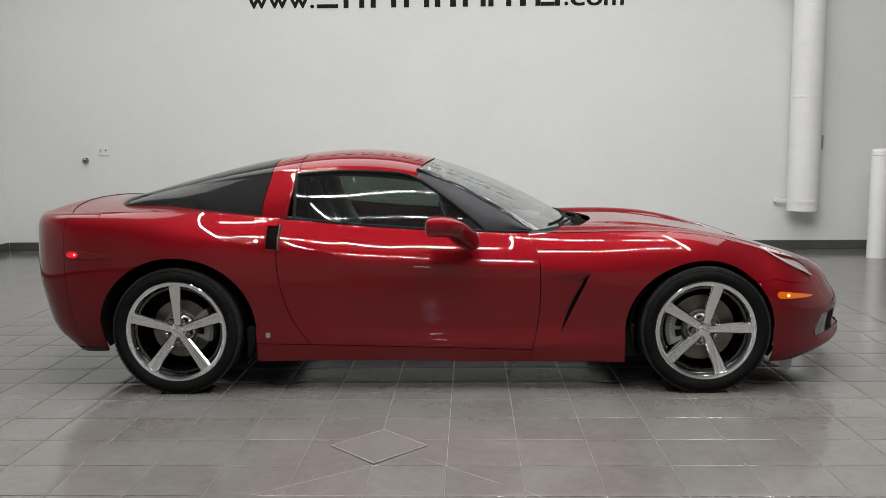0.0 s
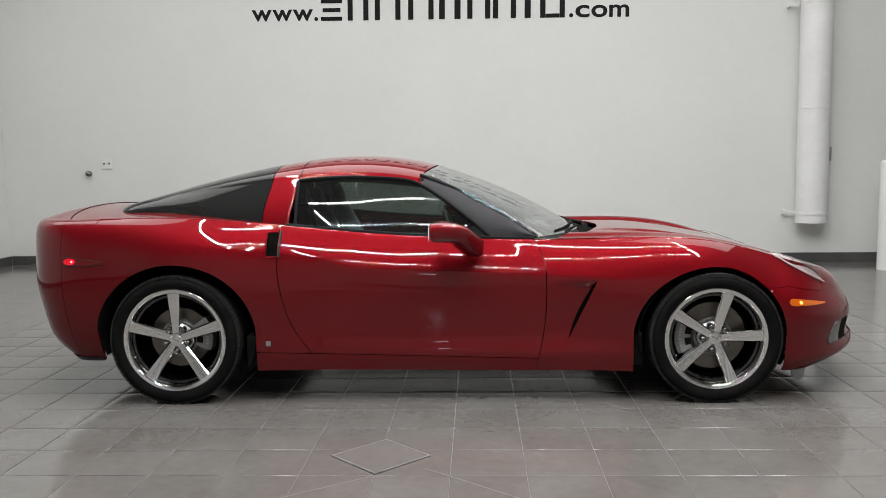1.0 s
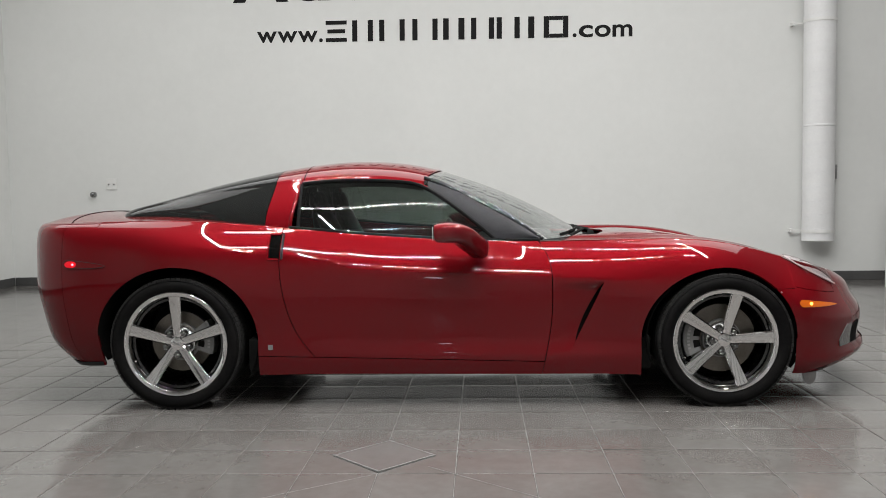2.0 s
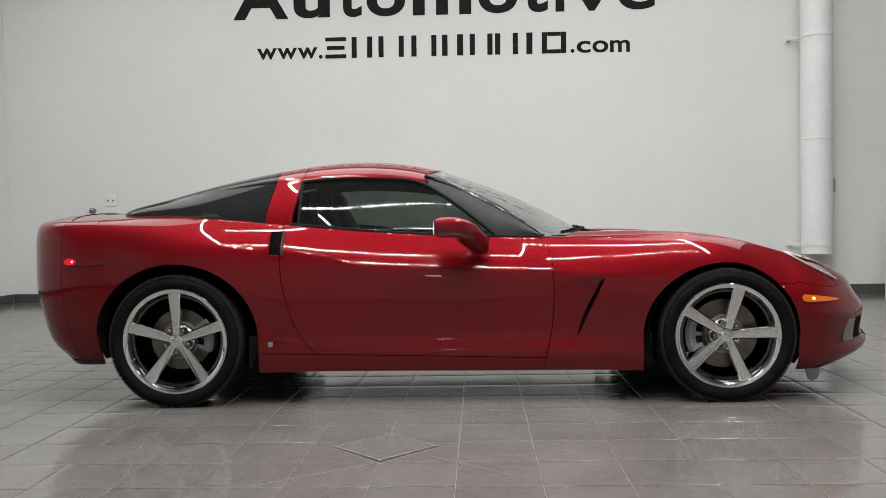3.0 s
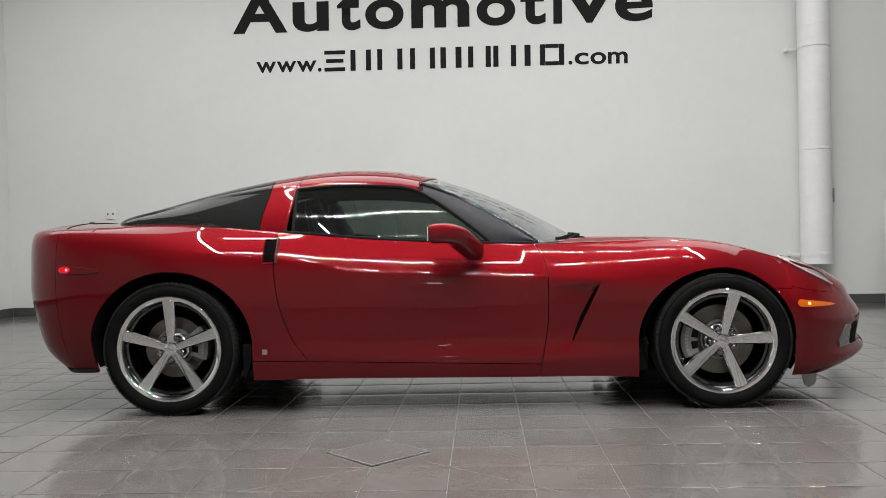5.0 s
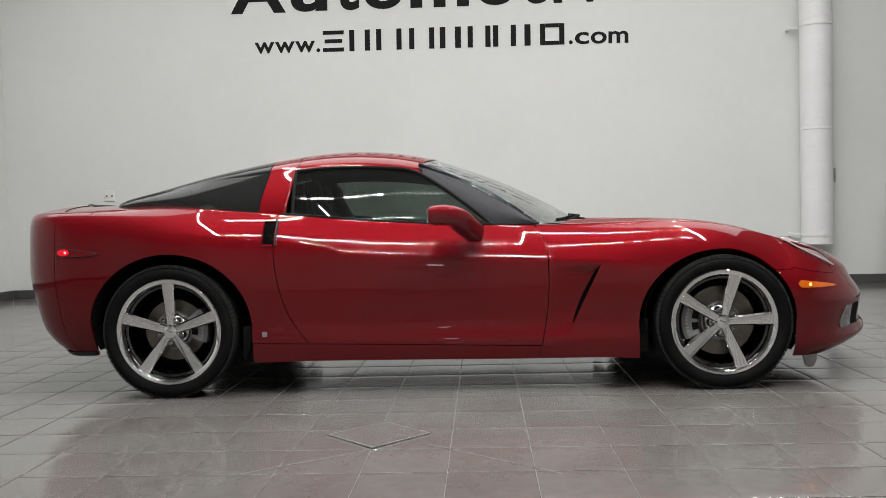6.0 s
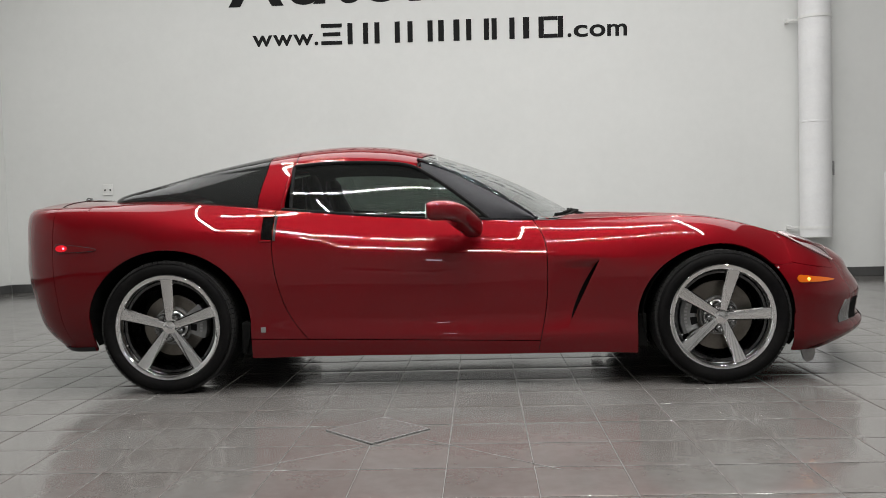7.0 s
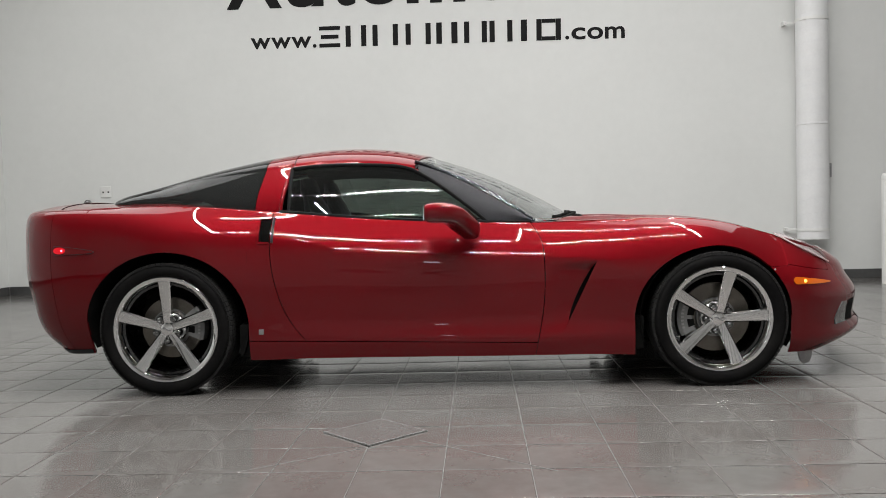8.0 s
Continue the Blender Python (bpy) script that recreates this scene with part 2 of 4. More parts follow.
class Spline:
    """Natural cubic spline through (x, y); clamped: level at both ends."""

    def __init__(self, xs, ys, clamped=False):
        self.x, self.y = np.array(xs, float), np.array(ys, float)
        n, h = len(xs), np.diff(self.x)
        a, r = np.zeros((n, n)), np.zeros(n)
        for i in range(1, n - 1):
            a[i, i - 1], a[i, i], a[i, i + 1] = h[i - 1], 2 * (h[i - 1] + h[i]), h[i]
            r[i] = 6 * ((self.y[i + 1] - self.y[i]) / h[i] - (self.y[i] - self.y[i - 1]) / h[i - 1])
        if clamped:
            a[0, 0], a[0, 1], r[0] = 2 * h[0], h[0], 6 * (self.y[1] - self.y[0]) / h[0]
            a[-1, -1], a[-1, -2], r[-1] = 2 * h[-1], h[-1], -6 * (self.y[-1] - self.y[-2]) / h[-1]
        else:
            a[0, 0] = a[-1, -1] = 1
        self.m = np.linalg.solve(a, r)

    def __call__(self, q):
        q = np.clip(np.asarray(q, float), self.x[0], self.x[-1])
        i = np.clip(np.searchsorted(self.x, q) - 1, 0, len(self.x) - 2)
        h, d0, d1 = self.x[i + 1] - self.x[i], q - self.x[i], self.x[i + 1] - q
        return (self.m[i] * d1 ** 3 + self.m[i + 1] * d0 ** 3) / (6 * h) + (self.y[i] / h - self.m[i] * h / 6) * d1 + (self.y[i + 1] / h - self.m[i + 1] * h / 6) * d0


def patches(name, pieces, mat, parent, label="", skirt=0.014, flip=1, hole=None):
    """One mesh out of surface pieces (us, vs, fn), fn(u, v) giving x, y, z arrays; its normals come from fn itself.
    Every open edge is turned inwards by skirt."""
    verts, faces, norms = [], [], []
    for us, vs, fn in pieces:
        us, vs = np.asarray(us, float), np.asarray(vs, float)
        uu, vv = np.meshgrid(us, vs, indexing="ij")
        eu, ev = 0.004 * (us[-1] - us[0]), 0.004 * (vs[-1] - vs[0])
        f = lambda a, b: np.stack(fn(a, b), -1)
        p = f(uu, vv)
        n = np.cross(f(uu + eu, vv) - f(uu - eu, vv), f(uu, vv + ev) - f(uu, vv - ev))
        n *= flip / np.maximum(np.linalg.norm(n, axis=-1, keepdims=True), 1e-12)
        base, (a, b) = len(verts), uu.shape
        verts += [tuple(q) for q in p.reshape(-1, 3)]
        norms += [tuple(q) for q in n.reshape(-1, 3)]
        idx = lambda i, j: base + i * b + j
        quad = [(idx(i, j), idx(i + 1, j), idx(i + 1, j + 1), idx(i, j + 1)) for i in range(a - 1) for j in range(b - 1)]
        if hole:
            mid = lambda q: np.mean([verts[k] for k in q], axis=0)
            quad = [q for q in quad if not hole(*mid(q))]
        faces += quad if flip > 0 else [q[::-1] for q in quad]
        if skirt:
            ring = [(i, 0) for i in range(a)] + [(a - 1, j) for j in range(1, b)] + [(i, b - 1) for i in range(a - 2, -1, -1)] + [(0, j) for j in range(b - 2, 0, -1)]
            m, top = len(ring), len(verts)
            rim = np.array([p[i, j] for i, j in ring])
            along = np.roll(rim, -1, 0) - np.roll(rim, 1, 0)
            out = np.cross(along, np.array([n[i, j] for i, j in ring])) * flip
            out /= np.maximum(np.linalg.norm(out, axis=-1, keepdims=True), 1e-12)
            for k, (i, j) in enumerate(ring):
                verts.append(tuple(p[i, j])), norms.append(tuple(out[k]))
            low = len(verts)
            for k, (i, j) in enumerate(ring):
                verts.append(tuple(p[i, j] - n[i, j] * skirt)), norms.append(tuple(out[k]))
            for k in range(m):
                q = (top + k, low + k, low + (k + 1) % m, top + (k + 1) % m)
                faces.append(q if flip > 0 else q[::-1])
    mesh = bpy.data.meshes.new(name)
    mesh.from_pydata(verts, [], faces)
    mesh.polygons.foreach_set("use_smooth", [True] * len(mesh.polygons))
    mesh.normals_split_custom_set_from_vertices(norms)
    return finish(name, mesh, mat, parent, label, False)


# ---- the hall ----
def structure(name, lo, hi, mat, label, category):
    return tagged(part(name, boxed(lo, hi), mat), label, category, kind="structure")


structure("wall_north", (LEFT_X - 0.2, WALL_Y, -0.2), (RIGHT_X + 0.2, WALL_Y + 0.8, CEIL_Z + 0.2), WALL, "smooth white painted showroom wall", "wall").matrix_basis = ASKEW
structure("wall_west", (LEFT_X - 0.2, BACK_Y, -0.2), (LEFT_X, DEEP_Y, CEIL_Z + 0.2), WALL, "smooth white painted side wall", "wall")
structure("wall_east", (RIGHT_X, BACK_Y, -0.2), (RIGHT_X + 0.2, WALL_Y, CEIL_Z + 0.2), WALL, "smooth white painted side wall", "wall")
wall_south = structure("wall_south", (LEFT_X - 0.2, BACK_Y - 0.2, -0.2), (RIGHT_X + 0.2, BACK_Y, CEIL_Z + 0.2), CEIL, "grey panelled rear wall of the hall", "wall")
for k in range(22):
    part("panel", boxed((LEFT_X + 0.02, BACK_Y, 0.02 + k * 0.22), (RIGHT_X - 0.02, BACK_Y + 0.04, 0.200 + k * 0.22), 0.008), DOORGREY, wall_south)
# a small daylight window in the rear wall, seen mirrored in the doors
window_1 = empty("window_1", "small bright daylight window in the rear wall", "window", (-0.27, BACK_Y + 0.04, 1.56), kind="structure")
part("pane", boxed((-0.10, 0.004, -0.10), (0.10, 0.012, 0.10)), glow("daylight_pane", (0.82, 0.85, 1.0), 6.0), window_1)
for lo, hi in (((-0.13, 0, -0.13), (-0.10, 0.03, 0.13)), ((0.10, 0, -0.13), (0.13, 0.03, 0.13)), ((-0.10, 0, 0.10), (0.10, 0.03, 0.13)), ((-0.10, 0, -0.13), (0.10, 0.03, -0.10))):
    part("window_frame", boxed(lo, hi, 0.004), WHITE, window_1)
structure("ceiling", (LEFT_X, BACK_Y, CEIL_Z), (RIGHT_X, DEEP_Y, CEIL_Z + 0.2), CEIL, "plain grey ceiling of the hall", "ceiling")


def baseboard(lo, hi):
    return tagged(part("baseboard", boxed(lo, hi, 0.003), BASE), "dark grey rubber baseboard along the wall", "baseboard", kind="structure")


baseboard((LEFT_X + 0.012, WALL_Y - 0.012, 0.0), (RIGHT_X, WALL_Y - 0.001, 0.102)).matrix_basis = ASKEW
baseboard((LEFT_X + 0.001, BACK_Y, 0.0), (LEFT_X + 0.012, DEEP_Y - 0.03, 0.102))

# lamp housings of the ceiling loop
for x, y, length, turn in STRIPS:
    rail = tagged(part("linear_light", boxed((-length / 2 + 0.03, -0.03, 0.008), (length / 2 - 0.03, 0.03, 0.07), 0.004), WHITE), "white linear ceiling light hanging on rods", "ceiling light", "ceiling light loop")
    rail.matrix_basis = pose(x, y, LOOP_Z, 0, 0, turn)
    part("hanging_rod", boxed((-0.008, -0.008, 0.07), (0.008, 0.008, CEIL_Z - LOOP_Z)), GREYMETAL, rail)

# ---- sign on the wall ----
SIGN_Y = WALL_Y - 0.003


def glyph(text, x0, x1, z0, z1, bold, parent):
    """A piece of writing in the built-in font, stretched to fill a rectangle of the wall."""
    c = bpy.data.curves.new("text", "FONT")
    c.body, c.offset, c.extrude = text, bold, 0.0
    ob = bpy.data.objects.new("text", c)
    scene.collection.objects.link(ob)
    bpy.context.view_layer.update()
    mesh = bpy.data.meshes.new_from_object(ob.evaluated_get(bpy.context.evaluated_depsgraph_get()))
    bpy.data.objects.remove(ob)
    co = np.array([v.co for v in mesh.vertices])
    lo, hi = co.min(0), co.max(0)
    for v in mesh.vertices:
        v.co = (x0 + (v.co.x - lo[0]) / (hi[0] - lo[0]) * (x1 - x0), 0, z0 + (v.co.y - lo[1]) / (hi[1] - lo[1]) * (z1 - z0))
    return finish("letter", mesh, LETTER, parent, "", False)


sign = empty("wall_sign", "black vinyl lettering on the white wall", "sign")
# hung a little out of level
sign.matrix_basis = ASKEW @ Matrix.Translation((-0.025, SIGN_Y, 2.9)) @ Matrix.Rotation(radians(0.72), 4, "Y") @ Matrix.Translation((0, 0, -2.9))
Z1 = 3.312
for ch, x0, x1, h in (("A", -2.47, -1.80, 0.50), ("u", -1.738, -1.30, 0.355), ("t", -1.20, -0.92, 0.45), ("o", -0.862, -0.405, 0.355), ("m", -0.315, 0.37, 0.355),
                      ("o", 0.455, 0.905, 0.355), ("t", 0.965, 1.255, 0.45), ("i", 1.335, 1.455, 0.47), ("v", 1.50, 2.01, 0.355), ("e", 2.05, 2.478, 0.355)):
    glyph(ch, x0, x1, Z1, Z1 + h, {"i": 0.0, "e": 0.02}.get(ch, 0.028), sign)
Z2 = 2.835
for ch, x0, x1 in (("w", -2.188, -1.945), ("w", -1.94, -1.70), ("w", -1.695, -1.455)):
    glyph(ch, x0, x1, Z2 + 0.003, Z2 + 0.135, 0.02, sign)
glyph(".", -1.44, -1.395, Z2, Z2 + 0.045, 0.0, sign)
glyph(".", 1.515, 1.56, Z2, Z2 + 0.045, 0.0, sign)
for ch, x0, x1 in (("c", 1.585, 1.745), ("o", 1.765, 1.945), ("m", 1.965, 2.19)):
    glyph(ch, x0, x1, Z2 - 0.003, Z2 + 0.135, 0.02, sign)


def sign_bar(x0, x1, z0=0.0, z1=0.245):
    part("bar", boxed((x0, -0.001, Z2 + z0), (x1, 0.001, Z2 + z1)), LETTER, sign)


# the firm's name: plain bars of its size
for x0, x1, marks in ((-1.36, -1.11, "fff"), (-1.045, -0.80, "s"), (-0.725, -0.425, "s"), (-0.335, -0.04, "s"), (0.025, 0.09, "i"), (0.13, 0.345, "t"),
                      (0.35, 0.615, "s"), (0.645, 0.91, "s"), (0.925, 1.16, "t"), (1.185, 1.465, "fs")):
    if "s" in marks:
        sign_bar(x0, x0 + 0.06), sign_bar(x1 - 0.06, x1)
    if marks == "i":
        sign_bar(x0, x1)
    if marks == "t":
        mid = (x0 + x1) / 2
        sign_bar(mid - 0.035, mid + 0.035)
    if "f" in marks:
        lo, hi = (x0, x1) if marks == "fff" else (x0 + 0.062, x1 - 0.062)
        sign_bar(lo, hi, 0.0, 0.045), sign_bar(lo, hi, 0.20, 0.245)
    if marks == "fff":
        sign_bar(x0 + 0.02, x1 - 0.02, 0.1, 0.145)


# ---- fittings of the wall ----
def outlet(x, z, w, h, holes, label):
    o = empty("wall_outlet", label, "outlet")
    o.matrix_basis = ASKEW @ Matrix.Translation((x, WALL_Y, z))
    part("cover_plate", boxed((-w / 2, -0.012, -h / 2), (w / 2, -0.001, h / 2), 0.004), WHITE if holes else GREYMETAL, o)
    if holes:
        for dx in (-w / 4, w / 4):
            part("socket", boxed((dx - 0.02, -0.0145, -0.03), (dx + 0.02, -0.0125, 0.022), 0.001), WHITE, o)
            part("slot", boxed((dx - 0.009, -0.016, -0.014), (dx + 0.009, -0.0147, 0.006)), BLACK, o)
    else:
        part("switch_box", boxed((-w / 2 + 0.015, -0.05, -h / 2 + 0.015), (w / 2 - 0.015, -0.0125, h / 2 - 0.015), 0.004), GREYMETAL, o)
    return o


outlet(-4.075, 1.232, 0.13, 0.135, True, "white double power outlet on the wall")
outlet(4.375, 1.225, 0.12, 0.16, False, "grey metal switch box beside the duct")
knob = empty("coat_hook", "small round chrome coat hook on the wall", "hook")
knob.matrix_basis = ASKEW @ Matrix.Translation((-4.30, WALL_Y, 1.108))
part("rose", lathe([(0.0, -0.012), (0.03, -0.010), (0.034, -0.001)], 20), GREYMETAL, knob, smooth=True)
part("ball", lathe([(0.0, -0.075), (0.016, -0.072), (0.029, -0.06), (0.034, -0.045), (0.029, -0.03), (0.014, -0.02), (0.012, -0.012)], 20), material("dark_chrome", (0.25, 0.25, 0.25), 0.15, 1.0), knob, smooth=True)

# white wrapped duct
DUCT_X, DUCT_Y, DUCT_R, DUCT_Z = 4.165, 6.67, 0.168, 0.462
duct = empty("air_duct", "white wrapped round duct fixed upright to the wall", "duct")
duct.matrix_basis = ASKEW @ Matrix.Translation((DUCT_X, DUCT_Y, 0))
part("pipe", lathe([(DUCT_R - 0.012, DUCT_Z + 0.02), (DUCT_R - 0.012, DUCT_Z), (DUCT_R, DUCT_Z), (DUCT_R, 1.72), (DUCT_R + 0.004, 1.723), (DUCT_R + 0.004, 1.74), (DUCT_R, 1.743), (DUCT_R, CEIL_Z)], 56, "Z"), DUCT, duct, smooth=True)
wrap = []
for k in range(520):
    a, z = k * 0.21, DUCT_Z + 0.03 + k * 0.0052
    wrap.append(((DUCT_R + 0.0005) * math.cos(a), (DUCT_R + 0.0005) * math.sin(a), z))
part("wrap_seam", tube(wrap, (0.002, 0.006), 4), DUCT, duct, smooth=True)
for z in (0.568, 2.87):
    clamp = part("clamp", lathe([(DUCT_R, z - 0.016), (DUCT_R + 0.006, z - 0.016), (DUCT_R + 0.006, z + 0.016), (DUCT_R, z + 0.016)], 48, "Z"), WHITE, duct)
    part("bracket", boxed((-0.25, 0.10, z - 0.012), (-0.13, 0.115, z + 0.012), 0.003), WHITE, clamp)
    part("wall_stud", boxed((-0.265, 0.10, z - 0.02), (-0.235, WALL_Y - DUCT_Y - 0.001, z + 0.024), 0.004), WHITE, clamp)

bollard = empty("bollard", "white plastic bollard standing on the tiled floor", "bollard", (4.733, 5.92, 0))
part("sleeve", lathe([(0.099, 0.0), (0.097, 1.118), (0.093, 1.138), (0.082, 1.149), (0.045, 1.156), (0.0, 1.158)], 36, "Z"), BOLLARD, bollard, smooth=True)
part("cap_ring", lathe([(0.0985, 1.085), (0.1005, 1.088), (0.1005, 1.096), (0.0985, 1.10)], 36, "Z"), BOLLARD, bollard, smooth=True)

plate = empty("floor_plate", "square steel-edged cover plate lying cornerwise on the floor", "floor plate", (0.004, 0.203, 0))
part("plate_tile", boxed((-0.142, -0.142, 0.0005), (0.142, 0.142, 0.0040), 0.0010, pose(0, 0, 0, 0, 0, 45)), PLATE, plate)
for k in range(4):
    # the two edges towards the hall stand proud, the others lie flush
    part("edge_trim", boxed((-0.149, -0.149, 0.0005), (0.142, -0.142, 0.0062 if k in (0, 3) else 0.0034), 0.001, pose(0, 0, 0, 0, 0, 45 + 90 * k)), GREYMETAL, plate)

# ---- the car ----
car = empty("sports_car", "glossy dark red two-seat sports coupe with chrome wheels and tinted glass", "car", (0.2315, 1.88, 0))
XS = (-1.75, -1.35, -0.95, -0.72, -0.5, 0.0, 0.5, 0.95, 1.35, 1.70)
# for each line of the side, from the sill to the shoulder: heights and half widths at XS; tail (reach, height); nose (reach, height)
LINES = (
    ((.205, .19, .165, .165, .165, .162, .160, .154, .130, .140), (.80, .84, .874, .869, .867, .870, .880, .886, .864, .82), (.255, .20), (.37, .125)),
    ((.32, .30, .265, .26, .255, .25, .248, .248, .23, .20), (.862, .88, .892, .886, .884, .888, .895, .901, .893, .862), (.378, .31), (.578, .235)),
    ((.45, .43, .38, .365, .35, .335, .33, .335, .34, .29), (.895, .91, .892, .882, .876, .875, .88, .897, .907, .872), (.422, .45), (.550, .295)),
    ((.58, .58, .53, .520, .51, .49, .48, .48, .47, .42), (.905, .925, .898, .882, .876, .874, .879, .905, .918, .885), (.455, .60), (.562, .40)),
    ((.72, .74, .70, .692, .685, .655, .632, .62, .61, .53), (.90, .92, .883, .868, .862, .860, .868, .894, .908, .862), (.459, .74), (.51, .49)),
    ((.885, .858, .825, .806, .785, .755, .74, .74, .735, .625), (.862, .87, .833, .821, .815, .813, .816, .839, .852, .80), (.462, .893), (.485, .55)),
    ((.937, .937, .905, .884, .862, .825, .808, .812, .795, .705), (.765, .768, .753, .752, .751, .750, .742, .748, .766, .718), (.438, .937), (.43, .585)),
)
XR, XF = XS[0], XS[-1]
ZL = [Spline((XR - rear[0], *XS, XF + front[0]), (rear[1], *zs, front[1])) for zs, ws, rear, front in LINES]
WL = [Spline(XS, ws, True) for zs, ws, rear, front in LINES]
KNOTS = np.arange(7.0)
BASIS = [Spline(KNOTS, np.eye(7)[k]) for k in range(7)]


def belt(u, v):
    """The body's side: u along (x itself between XR and XF, one more unit round to the middle of tail or nose), v up from 0 to 6."""
    u, v = np.asarray(u, float), np.asarray(v, float)
    x, w, z = np.zeros_like(u), np.zeros_like(u), np.zeros_like(u)
    for k, (zs, ws, rear, front) in enumerate(LINES):
        b = BASIS[k](v)
        f, r = np.clip(u - XF, 0, 1.05) * math.pi / 2, np.clip(XR - u, 0, 1.05) * math.pi / 2
        n = 3.5
        c, s = np.abs(np.cos(r)), np.abs(np.sin(r))
        rad = (c ** n + s ** n) ** (-1 / n)
        xk = np.clip(u, XR, XF) + front[0] * np.sin(f) - rear[0] * rad * np.sin(r)
        wk = WL[k](np.clip(u, XR, XF)) * np.cos(f) * np.where(r > 0, rad * np.cos(r), 1)
        x, w, z = x + b * xk, w + b * wk, z + b * ZL[k](xk)
    return x, w, z


GX, GZ = np.arange(XR, XF + 0.0025, 0.005), np.arange(0.05, 1.0, 0.004)
vv = np.linspace(0, 6, 240)
GW = np.array([np.interp(GZ, *(lambda s: (s[2], s[1]))(belt(np.full_like(vv, x), vv))) for x in GX])


def soft(t):
    t = np.clip(t, 0, 1)
    return t * t * (3 - 2 * t)


def width(x, z):
    fx, fz = np.clip((x - GX[0]) / 0.005, 0, len(GX) - 1.001), np.clip((z - GZ[0]) / 0.004, 0, len(GZ) - 1.001)
    i, j = fx.astype(int), fz.astype(int)
    a, b = fx - i, fz - j
    # crease under the shoulder of door and fender
    jog = soft((x + 0.61) / 0.15)
    h = z - ((0.735 - 0.11 * (x + 0.57)) * (1 - jog) + (0.668 - 0.05 * x) * jog)
    crease = 0.0065 * np.where(h > 0, np.clip(1 - h / 0.075, 0, 1), np.clip(1 + h / 0.11, 0, 1)) ** 1.5 * soft((x + 1.40) / 0.30) * soft((1.05 - x) / 0.35)
    return crease + GW[i, j] * (1 - a) * (1 - b) + GW[i + 1, j] * a * (1 - b) + GW[i, j + 1] * (1 - a) * b + GW[i + 1, j + 1] * a * b


top_z, low_z = ZL[6], ZL[0]
crown_z = lambda x: top_z(x) - 0.003
REAR_AX, FRONT_AX, REAR_R, FRONT_R = -1.35, 1.35, 0.329, 0.322
DOOR_BACK = Spline((0.20, 0.257, 0.367, 0.494, 0.634, 0.745, 0.90), (-0.61, -0.66, -0.743, -0.794, -0.823, -0.83, -0.828))
DOOR_FRONT = Spline((0.15, 0.223, 0.352, 0.516, 0.626, 0.736, 0.82), (0.464, 0.479, 0.506, 0.521, 0.521, 0.504, 0.455))
SILL = lambda x: 0.2385 - 0.0255 * (x + 0.09)
VENT_EDGE = lambda z: 0.637 + np.clip((z - 0.335) / 0.263, -0.35, 1.25) * 0.128
GAP = 0.002


def arch_rear(x):
    return 0.333 + 0.378 * np.sqrt(np.clip(1 - ((x - REAR_AX) / 0.410) ** 2, 0, 1))


def arch_front(x):
    a = np.where(x < FRONT_AX, 0.402, 0.352)
    return 0.326 + 0.349 * np.sqrt(np.clip(1 - ((x - FRONT_AX) / a) ** 2, 0, 1))


def side(sgn, left, right, low, high, cut=None):
    """A piece of the side between two limits along (functions of height) and two heights (functions of x)."""

    def fn(s, r):
        mid = (left(0.5) + right(0.5)) / 2
        z = low(mid) + (high(mid) - low(mid)) * r
        for _ in range(3):
            x = left(z) + (right(z) - left(z)) * s
            z = low(x) + (high(x) - low(x)) * r
        w = width(x, z)
        if cut:
            w = w - cut(x, z)
        return x, sgn * w, z

    return fn


def const(c):
    return lambda z: np.asarray(z) * 0 + c


def lens_gap(z):
    return 0.020 * np.sin(math.pi * np.clip((z - 0.325) / 0.285, 0, 1)) ** 0.7


def vent_cut(x, z):
    t = (x - DOOR_FRONT(z) - 0.01) / (VENT_EDGE(z) - DOOR_FRONT(z) - 0.01)
    return 0.025 * np.clip(t, 0, 1) ** 1.2 * soft((z - 0.27) / 0.18) * soft((0.615 - z) / 0.045)


